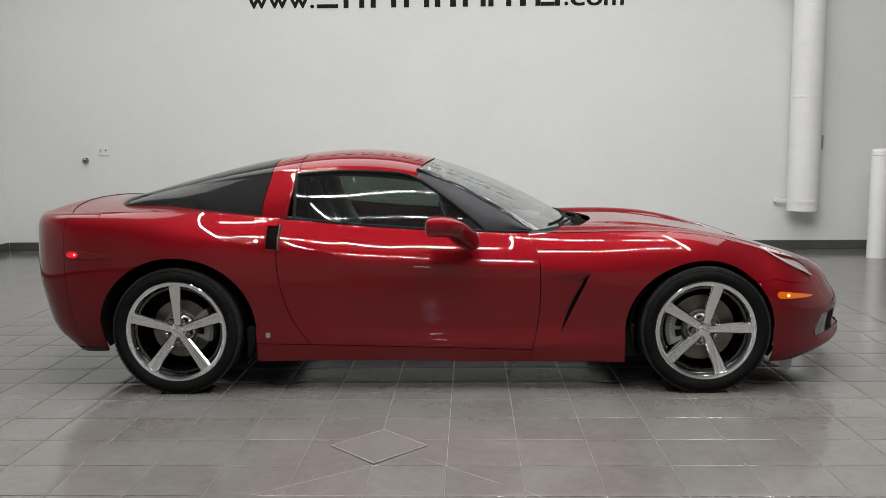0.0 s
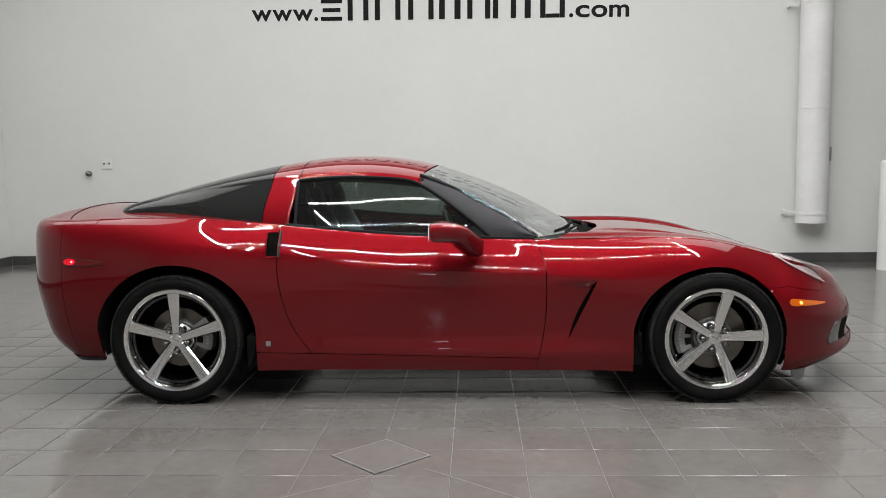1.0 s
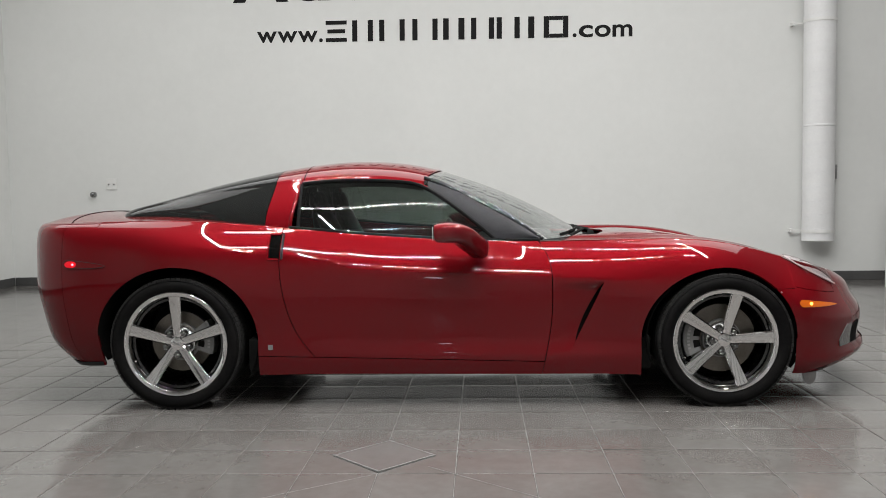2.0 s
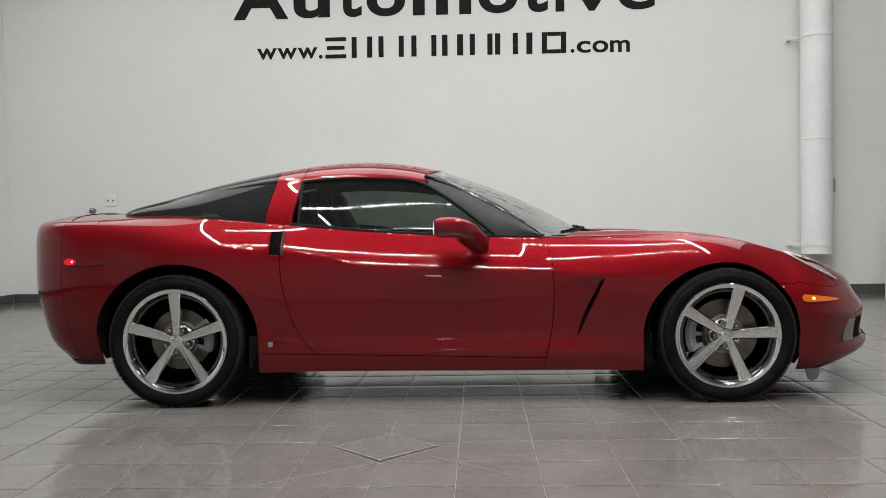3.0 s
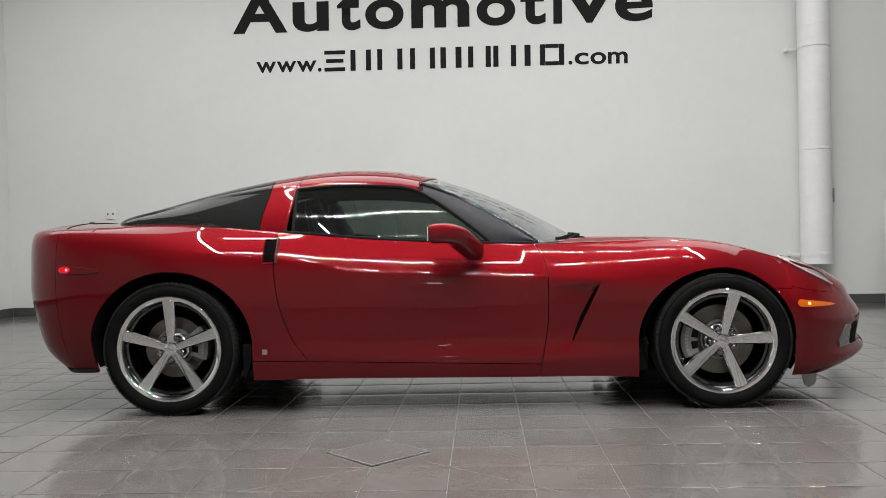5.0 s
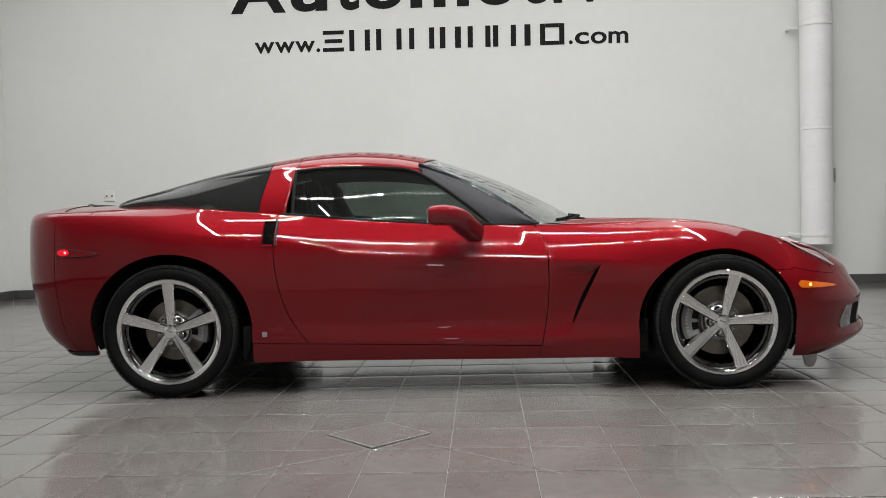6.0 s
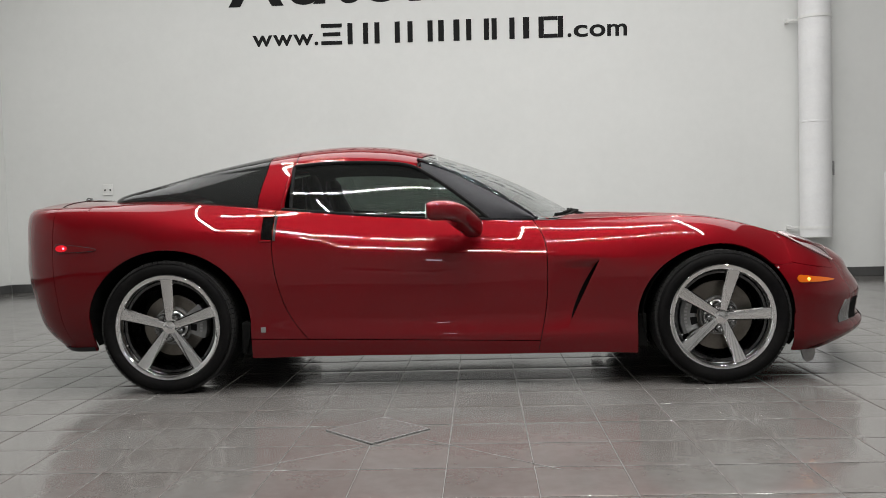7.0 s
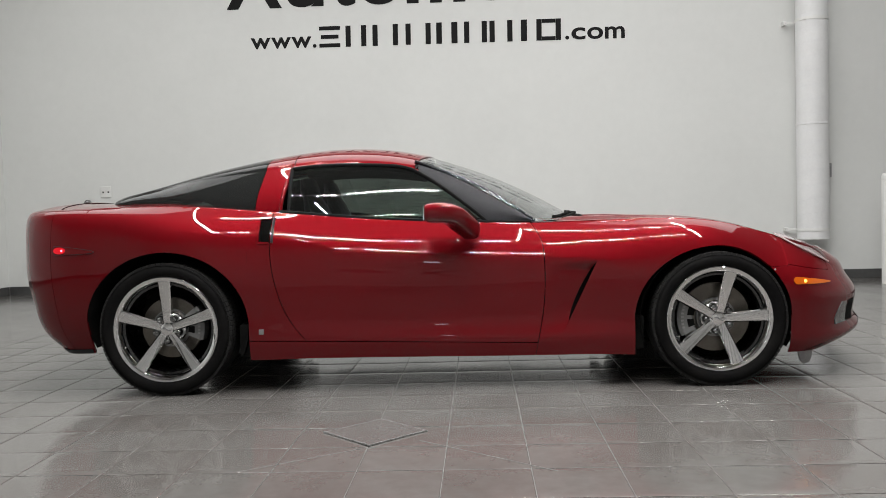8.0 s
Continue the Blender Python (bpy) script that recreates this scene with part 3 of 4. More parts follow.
lin = np.linspace
bow = lambda n: (1 - np.cos(lin(0, math.pi, n))) / 2
for sgn in (-1, 1):
    f = -sgn
    # unseen far sill raised so that wall light reaches the floor under the car
    bottom = (lambda x: low_z(x)) if sgn < 0 else (lambda x: low_z(x) + 0.080)
    # quarter panel: before, over and behind the wheel, and round the corner
    hook_lo, hook_hi = 0.745, 0.857
    patches("quarter_panel", [
        (lin(0, 1, 14), lin(0, 1, 40), side(sgn, const(REAR_AX + 0.410), lambda z: DOOR_BACK(z) - GAP, lambda x: SILL(x) + GAP, crown_z)),
        (bow(44), lin(0, 1, 26), side(sgn, const(REAR_AX - 0.4099), const(REAR_AX + 0.4099), arch_rear, crown_z)),
        (lin(XR - 0.225, REAR_AX - 0.410, 16), lin(0, 6, 44), lambda u, v, g=sgn: (lambda p: (p[0], g * p[1], p[2]))(belt(u, v))),
    ], PAINT, car, flip=f, hole=lambda x, y, z: -0.884 < x < -0.834 and hook_lo < z < hook_hi)
    patches("door", [
        (lin(0, 1, 60), lin(0, 1, 72), side(sgn, lambda z: DOOR_BACK(z) + GAP, lambda z: DOOR_FRONT(z) - GAP, lambda x: SILL(x) + GAP, lambda x: top_z(x) + 0.0)),
    ], PAINT, car, flip=f)
    patches("sill_panel", [
        (lin(0, 1, 40), lin(0, 1, 8), side(sgn, const(REAR_AX + 0.410), lambda z: DOOR_FRONT(z) - 0.0005, bottom, lambda x: SILL(x) - GAP)),
    ], PAINT, car, flip=f)
    patches("rocker", [
        (lin(0, 1, 30), lin(0, 1, 6), side(sgn, const(REAR_AX + 0.412), const(FRONT_AX - 0.405), lambda x: bottom(x) + 0.003, lambda x: 0.30 + 0 * x, lambda x, z: 0.014 + 0 * x)),
    ], MATT, car, skirt=0.0, flip=f)
    fender = patches("front_fender", [
        (lin(0, 1, 22), lin(0, 1, 60), side(sgn, lambda z: DOOR_FRONT(z) + GAP, lambda z: VENT_EDGE(z) - lens_gap(z), bottom, crown_z, vent_cut)),
        (lin(0, 1, 16), lin(0, 1, 44), side(sgn, VENT_EDGE, const(FRONT_AX - 0.402), bottom, top_z)),
        (bow(36), lin(0, 1, 24), side(sgn, const(FRONT_AX - 0.4019), const(1.60), arch_front, top_z)),
        (lin(0, 1, 8), lin(0, 1, 18), side(sgn, const(1.60), const(XF), lambda x: np.maximum(arch_front(x), 0.565 + 0 * x), top_z)),
        (lin(XF, XF + 0.30, 10), lin(4.45, 6, 14), lambda u, v, g=sgn: (lambda p: (p[0], g * p[1], p[2]))(belt(u, v))),
    ], PAINT, car, flip=f)
    # dark mouth of the fender vent
    vent_bm = bmesh.new()
    for k in range(13):
        z = 0.326 + 0.282 * k / 12
        xe = float(VENT_EDGE(np.array(z)))
        wo, wi = float(width(np.array(xe), np.array(z))), float(width(np.array(xe), np.array(z)) - vent_cut(np.array(xe), np.array(z)))
        mouth = float(lens_gap(np.array(z)))
        xm = np.array(xe - mouth)
        vent_bm.verts.new((xe - 0.0004, sgn * (wo - 0.001), z)), vent_bm.verts.new((float(xm), sgn * float(width(xm, np.array(z)) - vent_cut(xm, np.array(z)) - 0.001), z)), vent_bm.verts.new((xe + 0.015, sgn * (wi - 0.03), z))
    vent_bm.verts.ensure_lookup_table()
    for k in range(12):
        for a, b in ((0, 2), (2, 1)):
            vent_bm.faces.new([vent_bm.verts[i] for i in (3 * k + a, 3 * k + b, 3 * k + 3 + b, 3 * k + 3 + a)])
    for a in (0, 36):
        vent_bm.faces.new([vent_bm.verts[i] for i in (a, a + 2, a + 1)])
    part("vent_mouth", vent_bm, MATT, fender, "black slot behind the front wheel")
    # wheel housings
    for ax, r0, r1, base, name in ((REAR_AX, 0.408, 0.376, 0.333, "rear"), (FRONT_AX, 0.375, 0.348, 0.326, "front")):
        liner = bmesh.new()
        rows = []
        for k in range(33):
            a = math.pi * (1.26 * k / 32 - (0.17 if name == "rear" else 0.15))
            lx, lz = ax + r0 * math.cos(a), base + r1 * math.sin(a) + 0.004
            rows.append([liner.verts.new((lx, sgn * y, lz)) for y in (float(width(np.array(lx), np.array(lz))) - 0.004, 0.55)] + [liner.verts.new((ax, sgn * 0.55, base))])
        for a, b in zip(rows, rows[1:]):
            liner.faces.new((a[0], a[1], b[1], b[0]))
            liner.faces.new((a[1], a[2], b[2], b[1]))
        part("wheel_liner", liner, MATT, car, smooth=False)

# bumpers


def wrap(start, span):
    """Belt coordinates right round an end of the car: p from -1 (right) through 0 (middle) to 1 (left)."""
    return lambda p, v: (lambda q: (q[0], np.where(p < 0, -1, 1) * q[1], q[2]))(belt(start + span * (1 - np.abs(p)), v))


def one_side(g):
    return lambda u, v: (lambda q: (q[0], g * q[1], q[2]))(belt(u, v))


patches("rear_bumper", [(lin(-1, 1, 80), lin(0, 6, 40), wrap(XR - 0.228, -0.772))], PAINT, car, skirt=0.006, flip=-1)
nose = lambda z: FRONT_AX + 0.352 * np.sqrt(np.clip(1 - ((z - 0.326) / 0.349) ** 2, 0, 1))
front_pieces = [(lin(-1, 1, 88), lin(0, 6, 48), wrap(XF + 0.303, 0.697))]
for g in (-1, 1):
    order = 1 if g < 0 else -1
    front_pieces += [(lin(0, 1, 8), lin(0, 1, 14)[::order], side(g, nose, const(XF), lambda x: 0.328 + 0 * x, lambda x: 0.5628 + 0 * x)),
                     (lin(XF, XF + 0.303, 14), lin(0, 4.42, 34)[::order], one_side(g))]
patches("front_bumper", front_pieces, PAINT, car, skirt=0.006)


# hood, cowl, tail deck
def edge_w(x):
    """Half width of the shoulder line at x, out to nose and tail."""
    rear, front = LINES[6][2], LINES[6][3]
    side_w = WL[6](np.clip(x, XR, XF))
    tf, tr = np.clip((x - XF) / front[0], 0, 1), np.clip((XR - x) / rear[0], 0, 1)
    return side_w * np.sqrt(1 - tf ** 2) * (1 - tr ** 3.5) ** (1 / 3.5)


HOOD_C = Spline((0.45, 0.7, 1.0, 1.2, 1.4, 1.6, 1.8, 2.0, 2.13), (0.815, 0.822, 0.814, 0.790, 0.758, 0.720, 0.674, 0.622, 0.585))
COWL = lambda s: 0.88 - 0.31 * s ** 2


def hood_z(x, s):
    ze = top_z(x)
    a = np.abs(s)
    crest = 0.027 * np.exp(-((a - 0.85) / 0.10) ** 2) * soft((1.95 - x) / 0.5)
    bulge = 0.018 * soft((0.50 - a) / 0.08) * soft((x - 0.7) / 0.5) * soft((2.1 - x) / 0.5)
    dip = -0.016 * np.exp(-((a - 0.70) / 0.10) ** 2) * soft((1.9 - x) / 0.5)
    return ze + (HOOD_C(x) - ze) * (1 - a ** 2.4) + (crest + bulge + dip) * (1 - a ** 8)


def hood_fn(t, s):
    x0 = COWL(s)
    x = x0 + (XF + LINES[6][3][0] - 0.0005 - x0) * t
    return x, s * edge_w(x), hood_z(x, s)


patches("hood", [((1 - (1 - lin(0, 1, 60)) ** 1.7), lin(-0.985, 0.985, 70), hood_fn)], PAINT, car, skirt=0.008)


patches("cowl_panel", [(lin(0, 1, 12), lin(-1, 1, 50), lambda t, s: (lambda x: (x, s * edge_w(x) * 0.975, hood_z(x, s) - 0.055 * soft((0.95 - np.abs(s)) / 0.1) - 0.001))(0.40 + (COWL(s) - 0.39) * t))], BLACK, car, skirt=0.0)

# cabin: half widths of the glass base, of the roof rail, and heights
GLASS_W = Spline((-1.86, -1.80, -1.62, -1.3, -0.93, -0.75, -0.3, 0.25), (0.05, 0.36, 0.585, 0.68, 0.722, 0.728, 0.728, 0.718))
ROOF_C = Spline((-1.86, -1.65, -1.45, -1.2, -1.0, -0.85, -0.6, -0.4, -0.2, -0.04), (0.968, 1.027, 1.083, 1.147, 1.189, 1.215, 1.243, 1.243, 1.222, 1.187))


def deck_z(x, y):
    w = edge_w(x)
    return top_z(x) + 0.040 * (1 - np.clip(np.abs(y) / np.maximum(w, 0.02), 0, 1) ** 2) * soft((x + 2.19) / 0.16)


def lip(x):
    return 0.010 * np.exp(-((x + 2.09) / 0.07) ** 2)


def deck_side(g):
    """The strip between hatch glass and shoulder, rolled over at its outer edge."""

    def fn(x, r):
        over = np.clip(r - 1, 0, 0.1) * 15.7
        y = np.maximum(GLASS_W(x) - 0.012, 0) * (1 - np.minimum(r, 1)) + (edge_w(x) - 0.001) * np.minimum(r, 1)
        return x, g * (y + 0.0045 * np.sin(over)), deck_z(x, y) + 0.0006 - 0.009 * (1 - np.cos(over))

    return fn


ACROSS = np.append(lin(0, 1, 14), (1.03, 1.06, 1.1))
patches("rear_deck", [
    (lin(-1.86, -0.83, 50)[::-1], ACROSS, deck_side(-1)), (lin(-1.86, -0.83, 50), ACROSS, deck_side(1)),
    (lin(XR - LINES[6][2][0] + 0.002, -1.86, 26), lin(-1, 1, 45), lambda x, p: (x, edge_w(x) * p, deck_z(x, edge_w(x) * np.abs(p)) + lip(x) * (1 - p ** 6))),
], PAINT, car, skirt=0.0)


# seam between tail and bumper, bent forward to the shoulders
seam = []
for k in range(41):
    p = -0.985 + 1.97 * k / 40
    x = -2.035 + 0.115 * abs(p) ** 3
    w = float(edge_w(np.array(x)))
    seam.append((x, w * p, float(deck_z(np.array(x), np.array(w * abs(p)))) + float(lip(x)) * (1 - p ** 6) + 0.0003))
part("deck_seam", tube(seam, 0.0026, 6), MATT, car, "dark seam across the tail", True)


def cabin(x, q):
    """Cabin section at x: q 0 at the glass base, 1 at the middle of the roof."""
    w, zc = GLASS_W(x), ROOF_C(x)
    zb = deck_z(x, w) - 0.004
    flat = soft((x + 1.95) / 0.9)
    a = np.clip(q, 0, 1) * math.pi / 2
    # side leaning in to the rail, then the roof's crown
    rail_w, rail_z = w * (1 - 0.245 * flat - 0.10 * (1 - flat)), zb + (zc - zb) * (0.70 + 0.02 * flat)
    t1, t2 = np.clip(q / 0.42, 0, 1), np.clip((q - 0.42) / 0.58, 0, 1)
    y1, z1 = w + (rail_w - w) * t1 + 0.016 * np.sin(t1 * math.pi), zb + (rail_z - zb) * t1
    y2, z2 = rail_w * np.cos(t2 * math.pi / 2) ** 0.9, rail_z + (zc - rail_z) * np.sin(t2 * math.pi / 2) ** 0.95
    k = soft((q - 0.34) / 0.16)
    ye, ze = w * np.cos(a) ** 0.62, zb + (zc - zb) * np.sin(a) ** 0.86
    mix = 0.62
    y, z = y1 * (1 - k) + y2 * k, z1 * (1 - k) + z2 * k
    return x, y * mix + ye * (1 - mix), z * mix + ze * (1 - mix)


def cabin_side(g, x0, x1):
    """x0, x1: limits along as functions of q."""
    return lambda s, q: (lambda p: (p[0], g * p[1], p[2]))(cabin(x0(q) + (x1(q) - x0(q)) * s, q))


HOOP0, HOOP1 = lambda q: -0.930 + 0.030 * soft(q / 0.45) + 0.0 * q, lambda q: -0.795 + 0.04 * soft(q / 0.45) + 0.0 * q
HEAD = lambda q: -0.125 + 0.08 * soft((q - 0.4) / 0.6)
def cabin_over(x0, x1):
    """The whole cabin section: p from -1 (right base) through 0 (roof middle) to 1 (left base)."""
    return lambda s, p: (lambda q: (lambda c: (c[0], np.where(p < 0, -1, 1) * c[1], c[2]))(cabin(x0(q) + (x1(q) - x0(q)) * s, q)))(1 - np.abs(p))


patches("rear_hoop", [(lin(0, 1, 10), lin(-1, 1, 87), cabin_over(HOOP0, HOOP1))], PAINT, car, skirt=0.01)
for g in (-1, 1):
    bead = [(lambda c: (float(c[0]), g * float(c[1]), float(c[2])))(cabin(HOOP1(np.array(q)) - 0.006, np.array(q))) for q in np.linspace(0.01, 0.47, 26)]
    part("hoop_edge", tube(bead, 0.0095, 14), PAINT, car, "", True)
patches("roof_panel", [(lin(0, 1, 30), lin(-0.565, 0.565, 61), cabin_over(lambda q: HOOP1(q) + 0.006, HEAD))], PAINT, car, skirt=0.01)
patches("hatch_glass", [(lin(0, 1, 50), lin(-1, 1, 79), cabin_over(lambda q: -1.855 + 0 * q, lambda q: HOOP0(q) - 0.005))], HATCH_GLASS, car, "dark tinted curved hatch glass", skirt=0.0)

# dark quarter trim under the hatch glass, ending in a swept point
TRIM_EDGE = Spline((0.0, 0.08, 0.16, 0.20, 0.26, 0.34, 0.42, 0.46), (-1.13, -1.20, -1.275, -1.30, -1.255, -1.14, -1.01, -0.935))
for g in (-1, 1):
    patches("quarter_trim", [(lin(0, 1, 24), lin(0.0, 0.455, 30), lambda s, q, g=g: (lambda p: (p[0], p[1] - g * 0.012, p[2] - 0.004))(cabin_side(g, TRIM_EDGE, lambda q: HOOP0(q) - 0.004)(s, q)))], MATT, car, "black trim behind the hatch glass", skirt=0.0, flip=-g)

# side windows, seals and windscreen pillars
WIN_TOP = Spline((-0.755, -0.634, -0.456, -0.279, -0.132, -0.046, 0.07, 0.184, 0.26), (1.112, 1.124, 1.127, 1.119, 1.091, 1.042, 0.959, 0.868, 0.803))
BASE_Z = lambda x: top_z(x) + 0.012
PILLAR_TOP = Spline((-0.13, -0.087, 0.072, 0.217, 0.361, 0.476), (1.135, 1.130, 1.060, 0.981, 0.898, 0.822))


def lean(x, z, g):
    """Half width of the glass plane at a height."""
    t = (z - BASE_Z(np.minimum(x, 0.3))) / 0.29
    return g * (0.735 - 0.165 * (1 + 0.17 * soft((-0.1 - x) / 0.6)) * (t + 0.37 * t * (t - 1)) - 0.035 * soft((x - 0.05) / 0.5))


for g in (-1, 1):
    patches("side_window", [(lin(-0.752, 0.255, 60), lin(0, 1, 16), lambda x, r, g=g: (lambda z: (x, lean(x, z, g), z))(BASE_Z(x) + (WIN_TOP(x) - BASE_Z(x)) * r))], SIDE_GLASS, car, "dark tinted side window", skirt=0.0, flip=-g)
    part("belt_seal", tube([(x, g * (float(WL[6](x)) - 0.004), float(top_z(x)) + 0.003) for x in np.linspace(-0.80, 0.47, 50)], (0.007, 0.009), 8), SEAL, car, smooth=True)
    # black seal along the top and back of the window
    seal = [(x, float(lean(np.array(x), np.array(float(WIN_TOP(x))), g)) + g * 0.003, float(WIN_TOP(x)) + 0.004) for x in np.linspace(-0.755, 0.255, 46)]
    part("window_seal", tube(seal, (0.007, 0.009), 8), SEAL, car, smooth=True)
    back = [(-0.757, float(lean(np.array(-0.757), np.array(z), g)) + g * 0.003, z) for z in np.linspace(0.895, 1.114, 8)]
    part("window_seal", tube(back, (0.009, 0.008), 8), SEAL, car, smooth=True)
    patches("roof_rail", [(lin(-0.752, -0.10, 30), lin(0, 1, 8), lambda x, r, g=g: (lambda a, b: (x, a[0] + (b[0] - a[0]) * r, a[1] + (b[1] - a[1]) * r + 0.006 * np.sin(r * math.pi)))(
        (lean(x, WIN_TOP(x), g) + g * 0.004, WIN_TOP(x) + 0.01), (lambda p: (g * p[1], p[2]))(cabin(x, 0.44 + 0 * x))))], PAINT, car, skirt=0.0, flip=-g)
    patches("windscreen_pillar", [(lin(-0.10, 0.476, 40), lin(0, 1, 8), lambda x, r, g=g: (lambda z: (x, lean(x, z, g) * 0.985 + g * 0.008 * np.sin(r * math.pi), z))(
        np.where(x < 0.25, WIN_TOP(np.minimum(x, 0.25)), BASE_Z(0.25 + 0 * x) - 0.008) * (1 - r) + PILLAR_TOP(x) * r))], PILLAR, car, "dark grey windscreen pillar", skirt=0.006, flip=-g)
    # glossy black moulding between pillar and windscreen
    rail = [(x, float(lean(np.array(x), np.array(float(PILLAR_TOP(x))), g)) * 0.985 - g * 0.004, float(PILLAR_TOP(x)) + 0.001) for x in np.linspace(-0.11, 0.44, 40)]
    part("screen_moulding", tube(rail, (0.006, 0.007), 10), GLOSS, car, "glossy black moulding along the windscreen", True)


def screen(s, t):
    """Windscreen: s across from -1 to 1, t from the roof down to the cowl."""
    a = np.abs(s)
    hx, hy, hz = -0.040 - 0.075 * a ** 2.2, 0.562 * s, 1.183 - 0.048 * a ** 2.4
    cx, cy, cz = 0.765 - 0.275 * a ** 2.2, 0.688 * s, 0.818 - 0.005 * a ** 2
    b = 0.030 * np.sin(t * math.pi)
    return hx + (cx - hx) * t + b * 0.45, hy + (cy - hy) * t, hz + (cz - hz) * t + b * 0.9


patches("windscreen", [(lin(-1, 1, 60), lin(0, 1, 30), screen)], SHIELD_GLASS, car, "clear curved windscreen", skirt=0.0, flip=-1)

for g in (-1, 1):
    edge = [tuple(float(c) for c in screen(np.array(g * 0.992), np.array(t))) for t in np.linspace(0.0, 1.0, 28)]
    part("windscreen_edge", tube([(x - 0.004, y, z + 0.001) for x, y, z in edge], (0.016, 0.011), 12), material("gloss_black", (0.008, 0.008, 0.009), 0.06), car, smooth=True)

# ---- what fills the body ----
part("underbody", boxed((-1.95, -0.56, 0.262), (1.95, 0.56, 0.33), 0.02), PAN, car)
# reflector sheet added out of sight to brighten the floor under the car
part("floor_reflector", boxed((-0.93, -0.862, 0.188), (0.93, 0.40, 0.28), 0.006), PAN, car, "unseen bright reflector sheet under the car")
# dark blocks added to stop light showing between sill ends and wheels
for g in (-1, 1):
    for x0, x1 in ((-1.0, -0.935), (0.942, 1.0)):
        part("gap_block", boxed((x0, min(g * 0.55, g * 0.855), 0.175), (x1, max(g * 0.55, g * 0.855), 0.34), 0.01), MATT, car)
part("engine_bay", boxed((0.60, -0.66, 0.30), (1.98, 0.66, 0.50), 0.03), MATT, car)
part("engine_bay", boxed((0.56, -0.70, 0.285), (0.92, 0.70, 0.74), 0.03), MATT, car)
part("cargo_floor", boxed((-2.0, -0.55, 0.30), (-0.95, 0.55, 0.80), 0.03), CARGO, car)
part("bulkhead", boxed((-1.0, -0.68, 0.285), (-0.9, 0.68, 0.78), 0.02), INTERIOR, car)
for g in (-1, 1):
    lo, hi = sorted((g * 0.69, g * 0.80))
    part("door_trim", boxed((-0.80, lo, 0.2), (0.52, hi, 0.72), 0.03), INTERIOR, car)
    patches("headliner", [(lin(0, 1, 12), lin(0.42, 1, 12), lambda s, q, g=g: (lambda p: (p[0], p[1] * 0.985, p[2] - 0.022))(cabin_side(g, lambda q: HOOP0(q), HEAD)(s, q)))], INTERIOR, car, skirt=0.0, flip=-g)
    patches("hoop_trim", [(lin(0, 1, 6), lin(0, 0.5, 12), lambda s, q, g=g: (lambda p: (p[0], p[1] * 0.975, p[2]))(cabin_side(g, HOOP0, HOOP1)(s, q)))], INTERIOR, car, skirt=0.0, flip=-g)


def seat(y):
    s = part("seat", tube([(-0.15, y, 0.40), (-0.35, y, 0.40), (-0.52, y, 0.39), (-0.60, y, 0.42)], [(0.22, 0.05), (0.24, 0.08), (0.24, 0.085), (0.22, 0.07)], 18), LEATHER, car, "black leather bucket seat", True)
    part("backrest", tube([(-0.50, y, 0.42), (-0.56, y, 0.58), (-0.63, y, 0.76), (-0.69, y, 0.92), (-0.71, y, 0.98)], [(0.22, 0.06), (0.24, 0.075), (0.245, 0.07), (0.19, 0.055), (0.13, 0.04)], 18), LEATHER, s, smooth=True)
    part("headrest", tube([(-0.70, y, 0.96), (-0.72, y, 1.02), (-0.73, y, 1.07)], [(0.11, 0.04), (0.125, 0.05), (0.10, 0.035)], 14), LEATHER, s, smooth=True)


seat(-0.36)
seat(0.36)
part("dashboard", tube([(0.30, -0.66, 0.72), (0.31, -0.3, 0.75), (0.31, 0.3, 0.75), (0.30, 0.66, 0.72)], [(0.16, 0.08), (0.20, 0.085), (0.20, 0.085), (0.16, 0.08)], 16), INTERIOR, car, smooth=True)
part("dash_top", boxed((0.28, -0.62, 0.70), (0.70, 0.62, 0.765), 0.03), INTERIOR, car)
wheel_bm = lathe([(0.18 + 0.015 * math.cos(a), 0.015 * math.sin(a)) for a in [2 * math.pi * k / 8 for k in range(8)]], 32, "X", True)
bmesh.ops.transform(wheel_bm, matrix=pose(0.04, 0.36, 0.72, 0, -22, 0), verts=wheel_bm.verts)
steering = part("steering_wheel", wheel_bm, LEATHER, car, smooth=True)
part("steering_hub", boxed((0.02, 0.2, 0.68), (0.09, 0.52, 0.75), 0.03), INTERIOR, steering)
part("mirror_inside", boxed((-0.02, -0.11, 1.06), (0.01, 0.11, 1.115), 0.012), BLACK, car)


# ---- wheels ----
def spoke_bm(r0, r1, w0, w1, angle):
    """One tapered spoke with bevelled edges, from the hub out to the lip."""
    bm = bmesh.new()
    n, rings = 9, []
    ca, sa = math.cos(angle), math.sin(angle)
    for k in range(n):
        t = k / (n - 1)
        r = r0 + (r1 - r0) * t
        w = (w0 + (w1 - w0) * t) / 2
        y = 0.034 - 0.024 * t ** 1.4
        sec = [(-w, y + 0.03), (-w, y + 0.006), (-w + 0.005, y), (0, y - 0.0012), (w - 0.005, y), (w, y + 0.006), (w, y + 0.03)]
        rings.append([bm.verts.new((r * ca - a * sa, b, r * sa + a * ca)) for a, b in sec])
    for a, b in zip(rings, rings[1:]):
        for i in range(7):
            j = (i + 1) % 7
            bm.faces.new((a[i], a[j], b[j], b[i]))
    bm.faces.new(rings[0])
    bm.faces.new(rings[-1][::-1])
    bmesh.ops.recalc_face_normals(bm, faces=bm.faces)
    return bm


